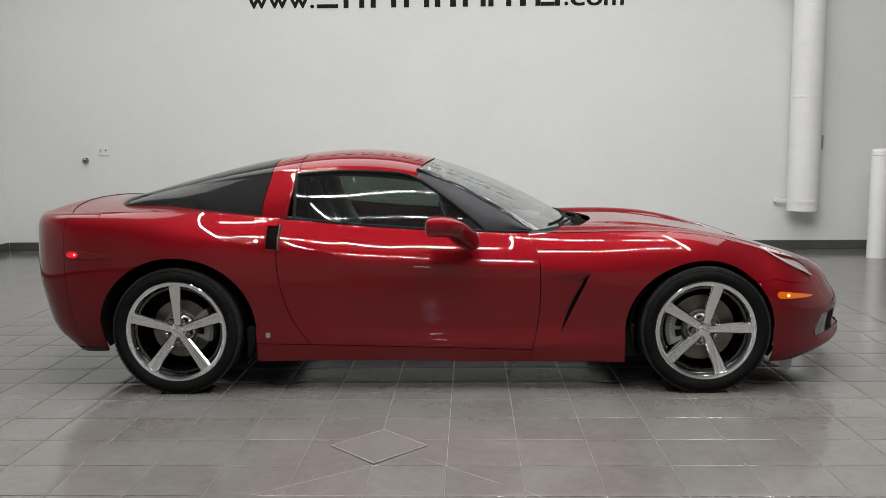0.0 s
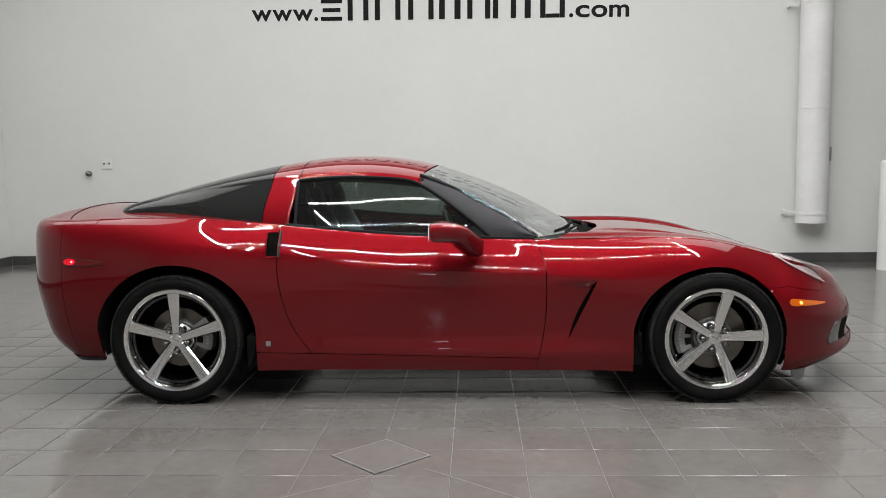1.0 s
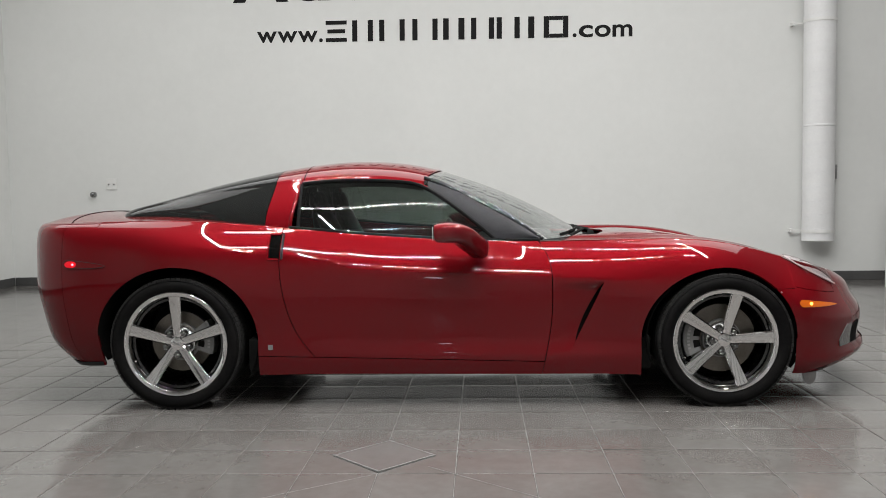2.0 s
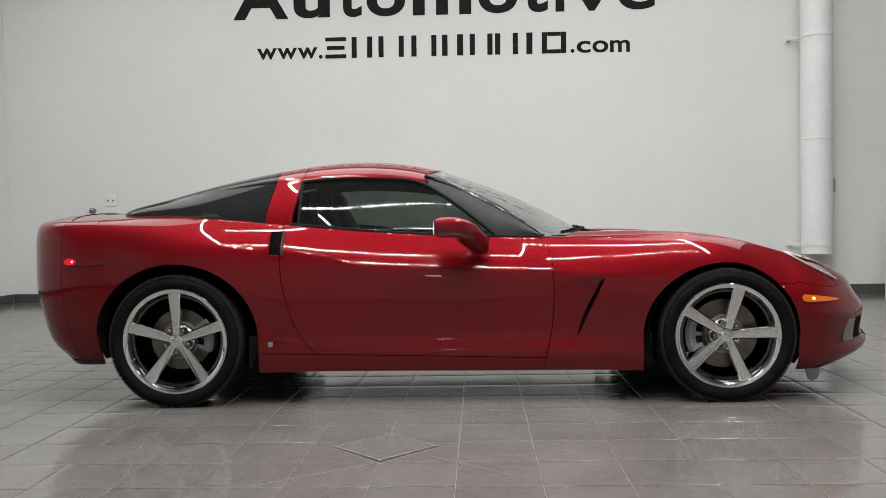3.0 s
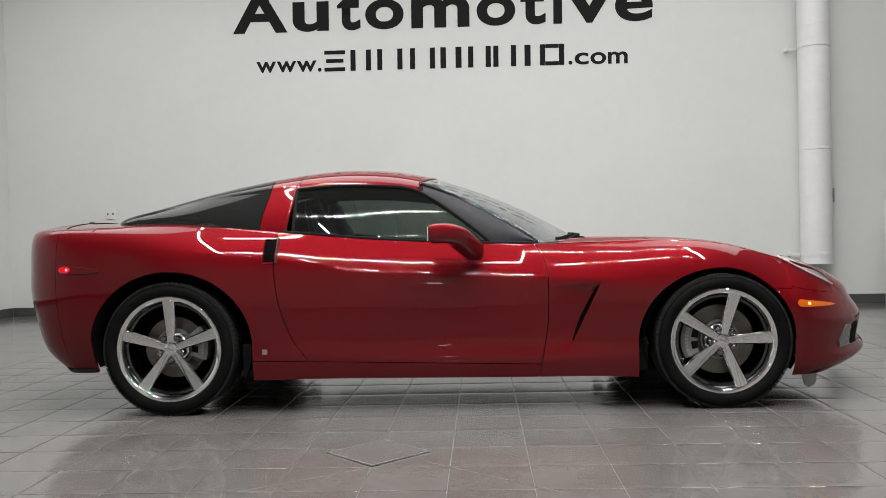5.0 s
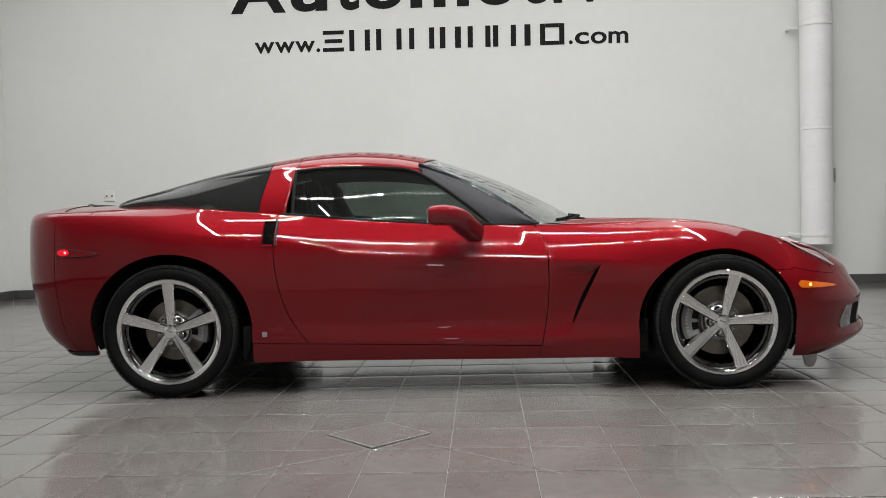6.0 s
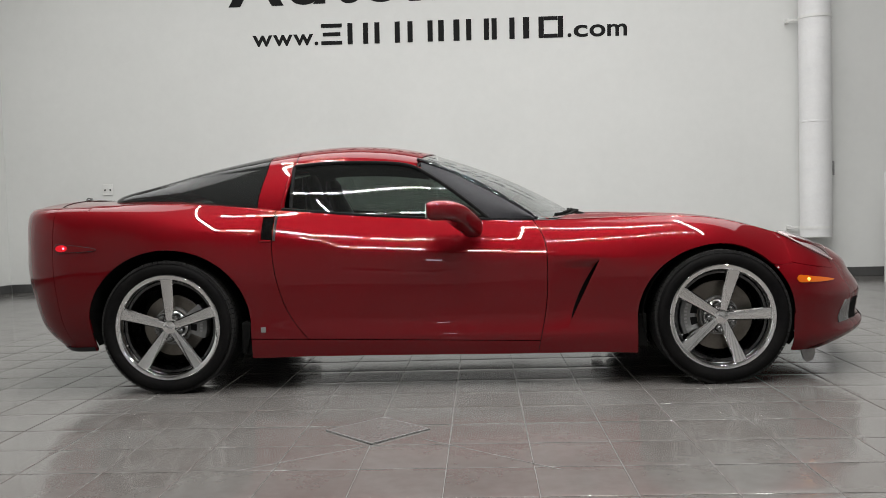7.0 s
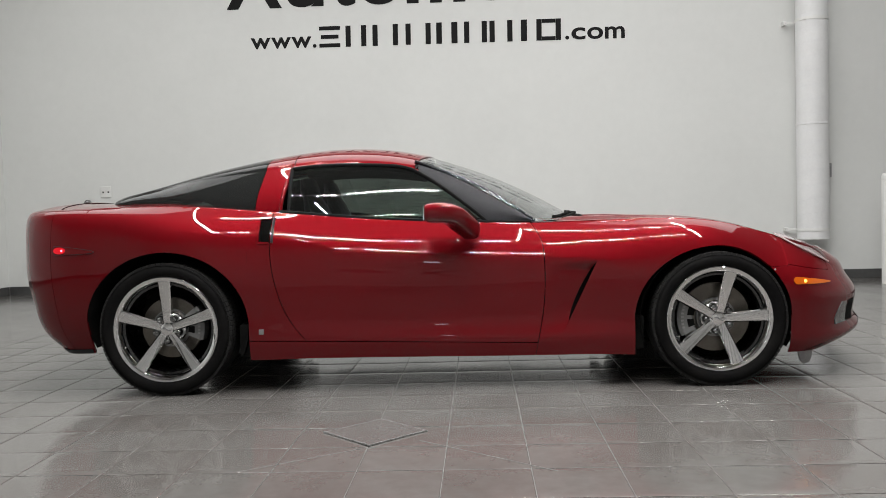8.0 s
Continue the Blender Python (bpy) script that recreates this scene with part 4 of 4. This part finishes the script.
def wheel(ax, sgn, R, rim, wide, phase, disc, caliper_at):
    w = part("wheel", lathe([(rim - 0.032, 0.06), (rim - 0.030, 0.04), (rim - 0.026, 0.018), (rim - 0.022, 0.0085), (rim - 0.018, 0.0055), (rim - 0.004, 0.0035), (rim, 0.006), (rim + 0.001, 0.016)], 72), CHROME, car, "polished chrome five-spoke wheel", True)
    w.matrix_basis = pose(ax, sgn * 0.922, R, 0, 0, 0 if sgn < 0 else 180)
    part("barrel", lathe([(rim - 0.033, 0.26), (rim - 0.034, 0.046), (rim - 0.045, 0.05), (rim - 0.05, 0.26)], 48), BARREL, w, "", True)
    part("dust_shield", lathe([(0.0, 0.235), (rim - 0.05, 0.235), (rim - 0.033, wide - 0.01)], 32), MATT, w, "", True)
    s = R - rim
    prof = [(rim - 0.006, 0.018), (rim + 0.001, 0.007), (rim + 0.008, 0.002), (rim + 0.35 * s, -0.006), (rim + 0.62 * s, -0.004), (rim + 0.80 * s, 0.004), (R - 0.007, 0.016), (R - 0.002, 0.026), (R, 0.045),
            (R, wide - 0.045), (R - 0.008, wide - 0.016), (rim + 0.5 * s, wide), (rim, wide - 0.02)]
    tyre = part("tyre", lathe(prof, 96), RUBBER, w, "black low-profile rubber tyre with worn shoulder blocks", True)
    groove = bmesh.new()
    for k in range(84):
        a = 2 * math.pi * k / 84
        for y0, y1, lift in ((0.010, 0.052, 0.0), (0.062, 0.105, 0.03), (0.115, 0.158, 0.0), (0.168, 0.21, 0.03), (0.22, 0.255, 0.0)):
            if y1 > wide - 0.01:
                continue
            low = -0.010 if y0 < 0.02 else 0
            box(groove, (R - 0.008 + low * 0.5, y0, -0.0102), (R + (0.0006 if y0 > 0.02 else 0.0012), y1, 0.0102), 0, Matrix.Rotation(-(a + lift), 4, "Y"))
    tread = part("tread", groove, TREAD, tyre)
    tread["kind"] = "stuff"
    part("sidewall_rib", lathe([(rim + 0.80 * s, 0.003), (rim + 0.82 * s, 0.0005), (rim + 0.85 * s, 0.004)], 72), RUBBER, tyre, "", True)
    for k in range(5):
        part("spoke", spoke_bm(0.028, rim - 0.006, 0.041, 0.064, phase + 2 * math.pi * k / 5), CHROME, w, "", True)
    part("hub_plate", lathe([(0.0, 0.045), (0.040, 0.046), (0.056, 0.049), (0.070, 0.055), (0.081, 0.064), (0.087, 0.076), (0.087, 0.10)], 40), HUB, w, "", True)
    part("centre_cap", lathe([(0.0, 0.026), (0.022, 0.027), (0.031, 0.030), (0.034, 0.036), (0.034, 0.06)], 32), CHROME, w, "", True)
    part("cap_mark", boxed((-0.020, 0.0245, -0.004), (0.020, 0.0262, 0.004), 0.0006, Matrix.Rotation(radians(28), 4, "Y")), CALIPER, w)
    for k in range(5):
        a = phase + math.pi / 5 + 2 * math.pi * k / 5
        nut = lathe([(0.0, 0.018), (0.006, 0.0188), (0.011, 0.022), (0.0145, 0.029), (0.015, 0.036), (0.015, 0.06)], 16)
        bmesh.ops.translate(nut, vec=(0.0603 * math.cos(a), 0, 0.0603 * math.sin(a)), verts=nut.verts)
        part("lug_nut", nut, NUT, w, "", True)
        well = lathe([(0.015, 0.053), (0.0178, 0.0478), (0.0200, 0.0488), (0.0200, 0.064)], 16)
        bmesh.ops.translate(well, vec=(0.0603 * math.cos(a), 0, 0.0603 * math.sin(a)), verts=well.verts)
        part("lug_seat", well, CALIPER, w, "", True)
    d = part("brake_disc", lathe([(0.06, 0.085), (0.088, 0.085), (0.090, 0.105), (disc, 0.105), (disc, 0.130), (0.09, 0.130)], 64), STEEL, w, "worn steel brake disc", True)
    part("disc_hat", lathe([(0.088, 0.0845), (0.094, 0.0855), (0.096, 0.1045)], 48), CALIPER, d, "", True)
    # caliper: a thick curved block over the disc's edge
    arc = (caliper_at - 30, caliper_at + 30)
    cal = part("brake_caliper", lathe([(disc - 0.055, 0.075), (disc - 0.05, 0.068), (disc + 0.006, 0.068), (disc + 0.022, 0.078), (disc + 0.022, 0.15), (disc - 0.055, 0.15)], 14, "Y", True, arc), CALIPER, w, "dark grey brake caliper")
    for k in (-12, 12):
        pocket = (caliper_at + k - 8, caliper_at + k + 8)
        part("pad_window", lathe([(disc - 0.058, 0.0725), (disc - 0.056, 0.0665), (disc - 0.026, 0.0665), (disc - 0.023, 0.070), (disc - 0.023, 0.076)], 6, "Y", True, pocket), MATT, cal, "dark window over the brake pad")
    for k in range(7):
        a = radians(caliper_at + 6.0 * (k - 3))
        part("cast_mark", boxed((disc - 0.008, 0.0664, -0.0045), (disc + 0.004, 0.0684, 0.0045), 0, Matrix.Rotation(-a, 4, "Y")), GREYMETAL, cal)
    valve = tube([((rim - 0.034) * math.cos(-2.75), 0.03, (rim - 0.034) * math.sin(-2.75)), ((rim - 0.042) * math.cos(-2.75), 0.008, (rim - 0.042) * math.sin(-2.75))], 0.0045, 8)
    part("valve", valve, CHROME, w, "", True)
    return w


for sgn in (-1, 1):
    wheel(REAR_AX, sgn, REAR_R, 0.262, 0.285, radians(90.5), 0.152, 8)
    wheel(FRONT_AX, sgn, FRONT_R, 0.2535, 0.245, radians(75.5), 0.168, 178)

# ---- door mirrors ----
for g in (-1, 1):
    path = [(-0.048, 0.978, 0.866), (-0.03, 0.980, 0.868), (0.01, 0.980, 0.871), (0.05, 0.972, 0.868), (0.09, 0.952, 0.850), (0.12, 0.925, 0.820), (0.146, 0.895, 0.800), (0.164, 0.865, 0.782), (0.172, 0.835, 0.768)]
    rad = [(0.088, 0.043), (0.094, 0.050), (0.095, 0.052), (0.088, 0.051), (0.074, 0.050), (0.060, 0.050), (0.052, 0.050), (0.050, 0.049), (0.050, 0.048)]
    bm = tube([(x, g * y, z) for x, y, z in path], rad, 20, True, 0.62)
    m = part("door_mirror", bm, PAINT, car, "body-coloured door mirror on a curved foot", True)
    sub = m.modifiers.new("round", "SUBSURF")
    sub.levels = sub.render_levels = 2
    part("mirror_glass", boxed((-0.0535, min(g * 0.90, g * 1.05), 0.834), (-0.0500, max(g * 0.90, g * 1.05), 0.898), 0.001), material("mirror_silver", (0.85, 0.85, 0.85), 0.01, 1.0), m)
    part("mirror_seam", tube([(0.128, g * (0.925 + 0.053 * math.cos(a)), 0.823 + 0.044 * math.sin(a)) for a in [2 * math.pi * k / 18 for k in range(19)]], 0.0015, 5), BLACK, m)


# ---- lamps and trim that lie on the body ----
def v_at(u, z):
    """The belt's v at which height z is reached."""
    u, z = np.broadcast_arrays(np.asarray(u, float), np.asarray(z, float))
    vs = np.linspace(0, 6, 160)
    out = np.zeros(u.shape)
    for k in np.ndindex(u.shape):
        out[k] = np.interp(z[k], belt(np.full_like(vs, u[k]), vs)[2], vs)
    return out


def on_belt(name, g, us, low, high, mat, parent, lift, label="", rows=8):
    """A piece lying on the side at lift above it, between two heights given along u."""

    def fn(u, r):
        v = v_at(u, low(u) + (high(u) - low(u)) * r)
        p = np.stack(belt(u, v))
        e = 0.01
        n = np.cross(np.moveaxis(np.stack(belt(u + e, v)) - np.stack(belt(u - e, v)), 0, -1), np.moveaxis(np.stack(belt(u, v + e * 4)) - np.stack(belt(u, v - e * 4)), 0, -1))
        n = -np.moveaxis(n, -1, 0) / np.maximum(np.linalg.norm(n, axis=-1), 1e-9)
        p = p + lift * n * np.array([1, 1, 1]).reshape(3, *[1] * (p.ndim - 1))
        return p[0], g * p[1], p[2]

    return patches(name, [(us, lin(0, 1, rows), fn)], mat, parent, label, skirt=max(lift, 0.001) * 1.2, flip=-g)


def almond(u0, u1, z0, z1, thick, nose=0.5):
    mid = lambda u: z0 + (z1 - z0) * (u - u0) / (u1 - u0)
    half = lambda u: thick * np.sqrt(np.clip((u - u0) / (0.06 * (u1 - u0)), 0, 1)) * np.clip((u1 - u) / (u1 - u0), 0.0, 1) ** nose
    return (lambda u: mid(u) - half(u)), (lambda u: mid(u) + half(u))


for g in (-1, 1):
    lo, hi = almond(1.715, 1.975, 0.494, 0.480, 0.0185, 0.6)
    lamp = on_belt("front_marker_lamp", g, lin(1.716, 1.974, 26), lo, hi, AMBER, car, 0.004, "lit amber side marker lamp")
    lo, hi = almond(-1.965, -1.695, 0.734, 0.722, 0.0225, 0.45)
    rear_lamp = on_belt("rear_marker_lamp", g, lin(-1.964, -1.696, 26), lo, hi, RED_LENS, car, 0.004, "lit red side marker lamp")
    ring_pts = [tuple(np.array(belt(np.array(u), v_at(np.array(u), np.array(z)))) * (1, g, 1) + (0, g * 0.0035, 0)) for u, z in
                [(u, float(hi(u))) for u in np.linspace(-1.964, -1.696, 20)] + [(u, float(lo(u))) for u in np.linspace(-1.696, -1.964, 20)]]
    part("lamp_seal", tube(ring_pts, 0.0015, 5), BLACK, rear_lamp)
    spread = lambda u: 0.0165 * np.sqrt(np.clip(1 - ((u + 1.915) / 0.0405) ** 2, 0, 1)) + 0.0004
    lo2, hi2 = (lambda u: 0.731 - spread(u)), (lambda u: 0.731 + spread(u))
    on_belt("lit_lens", g, lin(-1.955, -1.875, 16), lo2, hi2, glow("red_lit_lens", (0.7, 0.004, 0.016), 0.26), rear_lamp, 0.0055, "red lens lit from behind")
    for u, z, r, mat, owner in ((1.785, 0.491, 0.0075, AMBER_BULB, lamp), (-1.90, 0.731, 0.0065, RED_BULB, rear_lamp)):
        p = np.array(belt(np.array(u), v_at(np.array(u), np.array(z)))) * (1, g, 1)
        bulb = bmesh.new()
        bmesh.ops.create_uvsphere(bulb, u_segments=12, v_segments=8, radius=r)
        bmesh.ops.translate(bulb, vec=(p[0], p[1] + g * 0.004, p[2]), verts=bulb.verts)
        part("bulb", bulb, mat, owner, "", True)
    # corner mouth with its grey lamp, and the lower front mouth
    mouth = on_belt("corner_intake", g, lin(2.08, 2.20, 16), lambda u: 0.275 + 0 * u, lambda u: 0.275 + 0.105 * np.clip((u - 2.03) / 0.10, 0, 1) ** 0.6, MATT, car, 0.003, "black corner intake with a grey lamp")
    on_belt("fog_lamp", g, lin(1.985, 2.085, 14), lambda u: 0.268 + 0.006 * np.clip((u - 1.985) / 0.1, 0, 1), lambda u: 0.285 + 0.092 * np.clip((u - 1.983) / 0.055, 0, 1) ** 0.7, material("fog_lens", (0.13, 0.125, 0.125), 0.2, 0.2, Coat_Weight=1.0), mouth, 0.006, "grey fog lamp lens")
    on_belt("front_grille", g, lin(2.40, 2.70, 16), lambda u: 0.25 + 0 * u, lambda u: 0.36 + 0 * u, MATT, car, 0.003)
    # small marks of the flanks
    for x, z, w, h, mat, name in ((-0.879, 0.305, 0.012, 0.0125, GREYMETAL, "side_badge"),):
        y = float(width(np.array(x), np.array(z)))
        part(name, boxed((x - w, min(g * (y - 0.002), g * (y + 0.003)), z - h), (x + w, max(g * (y - 0.002), g * (y + 0.003)), z + h), 0.001), mat, car)
    # door handle pocket with its grip
    yw = float(width(np.array(-0.86), np.array(0.80)))
    pocket = bmesh.new()
    lo3, hi3 = (-0.892, min(g * (yw + 0.002), g * (yw - 0.05)), 0.738), (-0.828, max(g * (yw + 0.002), g * (yw - 0.05)), 0.864)
    box(pocket, lo3, hi3)
    bmesh.ops.delete(pocket, geom=[f for f in pocket.faces if f.normal.y * g > 0.9], context="FACES")
    for v in pocket.verts:
        if v.co.y * g > yw:
            v.co.y = g * float(width(np.array(v.co.x), np.array(v.co.z))) - g * 0.003
    handle = part("door_handle", pocket, MATT, car, "black recessed door handle pocket")
    grip = [(-0.818, g * (float(width(np.array(-0.818), np.array(z))) + 0.001), z) for z in np.linspace(0.742, 0.862, 7)]
    part("grip", tube(grip, [(0.006, 0.015)] * 7, 10), PILLAR, handle, "dark grey vertical grip", True)
    for z in (0.741, 0.861):
        part("pocket_rim", tube([(x, g * (float(width(np.array(x), np.array(z))) + 0.0005), z) for x in np.linspace(-0.889, -0.834, 5)], 0.005, 6), PAINT, handle, "", True)
    part("pocket_rim", tube([(-0.888, g * (float(width(np.array(-0.888), np.array(z))) + 0.0005), z) for z in np.linspace(0.741, 0.861, 6)], 0.006, 6), PAINT, handle, "", True)

    # headlamp: clear cover over the corner, bright bowls beneath
    def cover(t, r, g=g):
        u = 1.665 + 0.36 * t
        zl = 0.716 - 0.150 * np.clip(t, 0, 1) ** 0.85
        va = v_at(u, zl)
        a = np.stack(belt(u, va))
        xb = a[0] - 0.02 * np.sin(t * math.pi)
        sb = 0.985 - 0.26 * np.sin(np.clip(t, 0, 1) * math.pi) ** 0.8
        b = np.stack((xb, edge_w(xb) * sb, hood_z(xb, sb)))
        bend = np.sin(np.clip(r, 0, 1) * math.pi) * (0.004 + 0.034 * np.sin(np.clip(t, 0, 1) * math.pi))
        p = a + (b - a) * r
        lift = bend + 0.010
        return p[0] + lift * 0.4, g * (p[1] + lift * 0.6), p[2] + lift * 0.62

    lampset = patches("headlamp", [(lin(0.005, 0.995, 30), lin(0, 1, 18), cover)], LENS, car, "clear headlamp cover over bright reflectors", skirt=0.0, flip=-g)
    patches("lamp_bed", [(lin(0.02, 0.98, 24), lin(0.04, 0.96, 12), lambda t, r, g=g: (lambda p: (p[0] - 0.003, p[1] - g * 0.0045, p[2] - 0.005))(cover(t, r)))], material("lamp_silver", (0.72, 0.66, 0.66), 0.3, 0.3), lampset, "silvery reflector bed", skirt=0.0, flip=-g)
    rimline = [tuple(float(c) for c in cover(np.array(t), np.array(0.0))) for t in np.linspace(0.005, 0.995, 24)]
    part("cover_edge", tube(rimline, 0.0042, 6), material("lamp_trim", (0.72, 0.58, 0.57), 0.3, 0.3), lampset, "", True)
    for t, r, size in ((0.42, 0.42, 0.022), (0.66, 0.38, 0.02), (0.84, 0.35, 0.014)):
        c = cover(np.array(t), np.array(r))
        bowl = bmesh.new()
        bmesh.ops.create_uvsphere(bowl, u_segments=18, v_segments=12, radius=size)
        bmesh.ops.translate(bowl, vec=(float(c[0]) - 0.010, float(c[1]) - g * 0.016, float(c[2]) - 0.018), verts=bowl.verts)
        part("reflector_bowl", bowl, CHROME, lampset, "", True)
    # fasteners of the front liner, air dam ahead of the wheel
    for deg in (40, 22, 3.5, -14):
        a = radians(deg)
        stud = bmesh.new()
        bmesh.ops.create_uvsphere(stud, u_segments=8, v_segments=6, radius=0.006)
        bmesh.ops.translate(stud, vec=(FRONT_AX + 0.364 * math.cos(a), g * 0.862, 0.326 + 0.345 * math.sin(a)), verts=stud.verts)
        part("liner_stud", stud, GREYMETAL, car, "", True)
    dam = bmesh.new()
    for y in (0.60, 0.615):
        for x, z in ((1.775, 0.150), (1.852, 0.148), (1.845, 0.092), (1.835, 0.074), (1.808, 0.064), (1.793, 0.078)):
            dam.verts.new((x, g * (y + 0.12), z))
    dam.verts.ensure_lookup_table()
    dam.faces.new(dam.verts[:6]), dam.faces.new(dam.verts[6:][::-1])
    for k in range(6):
        dam.faces.new([dam.verts[i] for i in (k, (k + 1) % 6, 6 + (k + 1) % 6, 6 + k)])
    bmesh.ops.recalc_face_normals(dam, faces=dam.faces)
    part("air_dam", dam, GREYMETAL, car, "small grey rubber air deflector")
    patches("rear_valance", [(lin(XR - 1.0, XR - 0.02, 40), lin(0, 1, 6), lambda u, r, g=g: (lambda p: (p[0] - 0.004, g * (p[1] + 0.004), p[2] - 0.002 * r))(belt(u, 0.19 * (1 - r))))], BLACK, car, skirt=0.0, flip=-g)

# wipers: a pivot cap on the cowl, a bowed arm, a carrier and its blade
for y0, y1 in ((-0.54, 0.00), (0.06, 0.56)):
    blade = [tuple(float(c) for c in screen(np.array(y / 0.69), np.array(0.972 - 0.05 * k / 11))) for k, y in enumerate(np.linspace(y0, y1, 12))]
    wiper = part("wiper", tube([(x + 0.006, y, z + 0.003) for x, y, z in blade], (0.005, 0.009), 6), MATT, car, "black wiper resting on the windscreen")
    part("carrier", tube([(x + 0.012, y, z + 0.008 + 0.004 * math.sin(k * math.pi / 7)) for k, (x, y, z) in enumerate(blade[2:10])], (0.006, 0.007), 6), MATT, wiper)
    px, py, pz = blade[0]
    top = blade[6]
    part("wiper_arm", tube([(px + 0.085, py + 0.02, pz - 0.022), (px + 0.072, py + 0.06, pz - 0.002), (top[0] + 0.030, (py + top[1]) / 2, top[2] + 0.008), (top[0] + 0.010, top[1], top[2] + 0.013)], [(0.012, 0.012), (0.010, 0.009), (0.008, 0.007), (0.006, 0.006)], 8), MATT, wiper, "", True)
    cap = lathe([(0.0, 0.030), (0.014, 0.027), (0.021, 0.016), (0.023, -0.03)], 16, "Z")
    bmesh.ops.translate(cap, vec=(px + 0.085, py + 0.02, pz - 0.036), verts=cap.verts)
    part("pivot_cap", cap, MATT, wiper, "", True)
# slotted black grille of the cowl
for k in range(14):
    y = -0.50 + k * 0.077
    xc = float(COWL(np.array(abs(y) / 0.75)))
    part("cowl_slat", boxed((xc - 0.10, y - 0.004, 0.787), (xc - 0.015, y + 0.004, 0.803), 0.002), MATT, car)


# ---- the tiled floor ----
PITCH, JOINT = 0.2965, 0.0025
floor = tagged(part("floor", boxed((LEFT_X, BACK_Y, -0.12), (RIGHT_X, DEEP_Y, -0.0020)), GROUT), "grey polished porcelain tile floor with light grout", "floor", kind="structure")


def tile_mesh(w, d, name="tile"):
    """A tile with a faintly domed top that rolls down at its edges."""
    bm = bmesh.new()
    steps = (-1.0, -0.975, -0.7, -0.35, 0.0, 0.35, 0.7, 0.975, 1.0)
    dome = lambda a: -0.0006 * a * a - (0.00022 if abs(a) == 1.0 else 0.0)
    grid = [[bm.verts.new((a * w / 2, b * d / 2, dome(a) + dome(b))) for b in steps] for a in steps]
    n = len(steps)
    for i in range(n - 1):
        for j in range(n - 1):
            bm.faces.new((grid[i][j], grid[i + 1][j], grid[i + 1][j + 1], grid[i][j + 1])).smooth = True
    rim = [g[0] for g in grid] + grid[-1][1:] + [g[-1] for g in grid[-2::-1]] + grid[0][-2:0:-1]
    low = [bm.verts.new((v.co.x, v.co.y, -0.005)) for v in rim]
    for k in range(len(rim)):
        m = (k + 1) % len(rim)
        bm.faces.new((rim[k], low[k], low[m], rim[m]))
    mesh = bpy.data.meshes.new(name)
    bm.to_mesh(mesh)
    bm.free()
    mesh.materials.append(TILE)
    return mesh


plain = tile_mesh(PITCH - JOINT, PITCH - JOINT)
far_bm = bmesh.new()
for i in range(-19, 29):
    for j in range(-27, 25):
        x0, x1, y0, y1 = i * PITCH + JOINT / 2, (i + 1) * PITCH - JOINT / 2, j * PITCH - 0.015 + JOINT / 2, (j + 1) * PITCH - 0.015 - JOINT / 2
        x0, x1, y1 = max(x0, LEFT_X), min(x1, RIGHT_X), min(y1, DEEP_Y)
        y0 = max(y0, BACK_Y)
        if x1 - x0 < 0.01 or y1 - y0 < 0.01:
            continue
        cx, cy = (x0 + x1) / 2, (y0 + y1) / 2
        if -2.9 < cx < 3.2 and -0.9 < cy < 3.4:
            ob = new("tile", plain)
            ob.location, ob.parent = (cx, cy, 0.0002 + random.uniform(-0.0002, 0.0002)), floor
            ob.rotation_euler = (random.gauss(0, 0.0009), random.gauss(0, 0.0009), 0)
        else:
            v = [far_bm.verts.new(q) for q in ((x0, y0, 0), (x1, y0, 0), (x1, y1, 0), (x0, y1, 0), (x0, y0, -0.004), (x1, y0, -0.004), (x1, y1, -0.004), (x0, y1, -0.004))]
            far_bm.faces.new(v[:4])
            for k in range(4):
                far_bm.faces.new((v[k], v[k + 4], v[(k + 1) % 4 + 4], v[(k + 1) % 4]))
far_tiles = part("tile_field", far_bm, TILE, floor)
far_tiles["kind"] = "stuff"
# cut joints that run out from the cover plate
for (xa, ya), (xb, yb) in (((0.19, 0.065), (0.68, -0.345)), ((-0.02, -0.035), (-0.42, -0.31))):
    turn = math.degrees(math.atan2(yb - ya, xb - xa))
    length = math.hypot(xb - xa, yb - ya)
    part("cut_joint", boxed((0, -0.0014, -0.003), (length, 0.0014, 0.0009), 0, pose(xa, ya, 0, 0, 0, turn)), GROUT, floor)
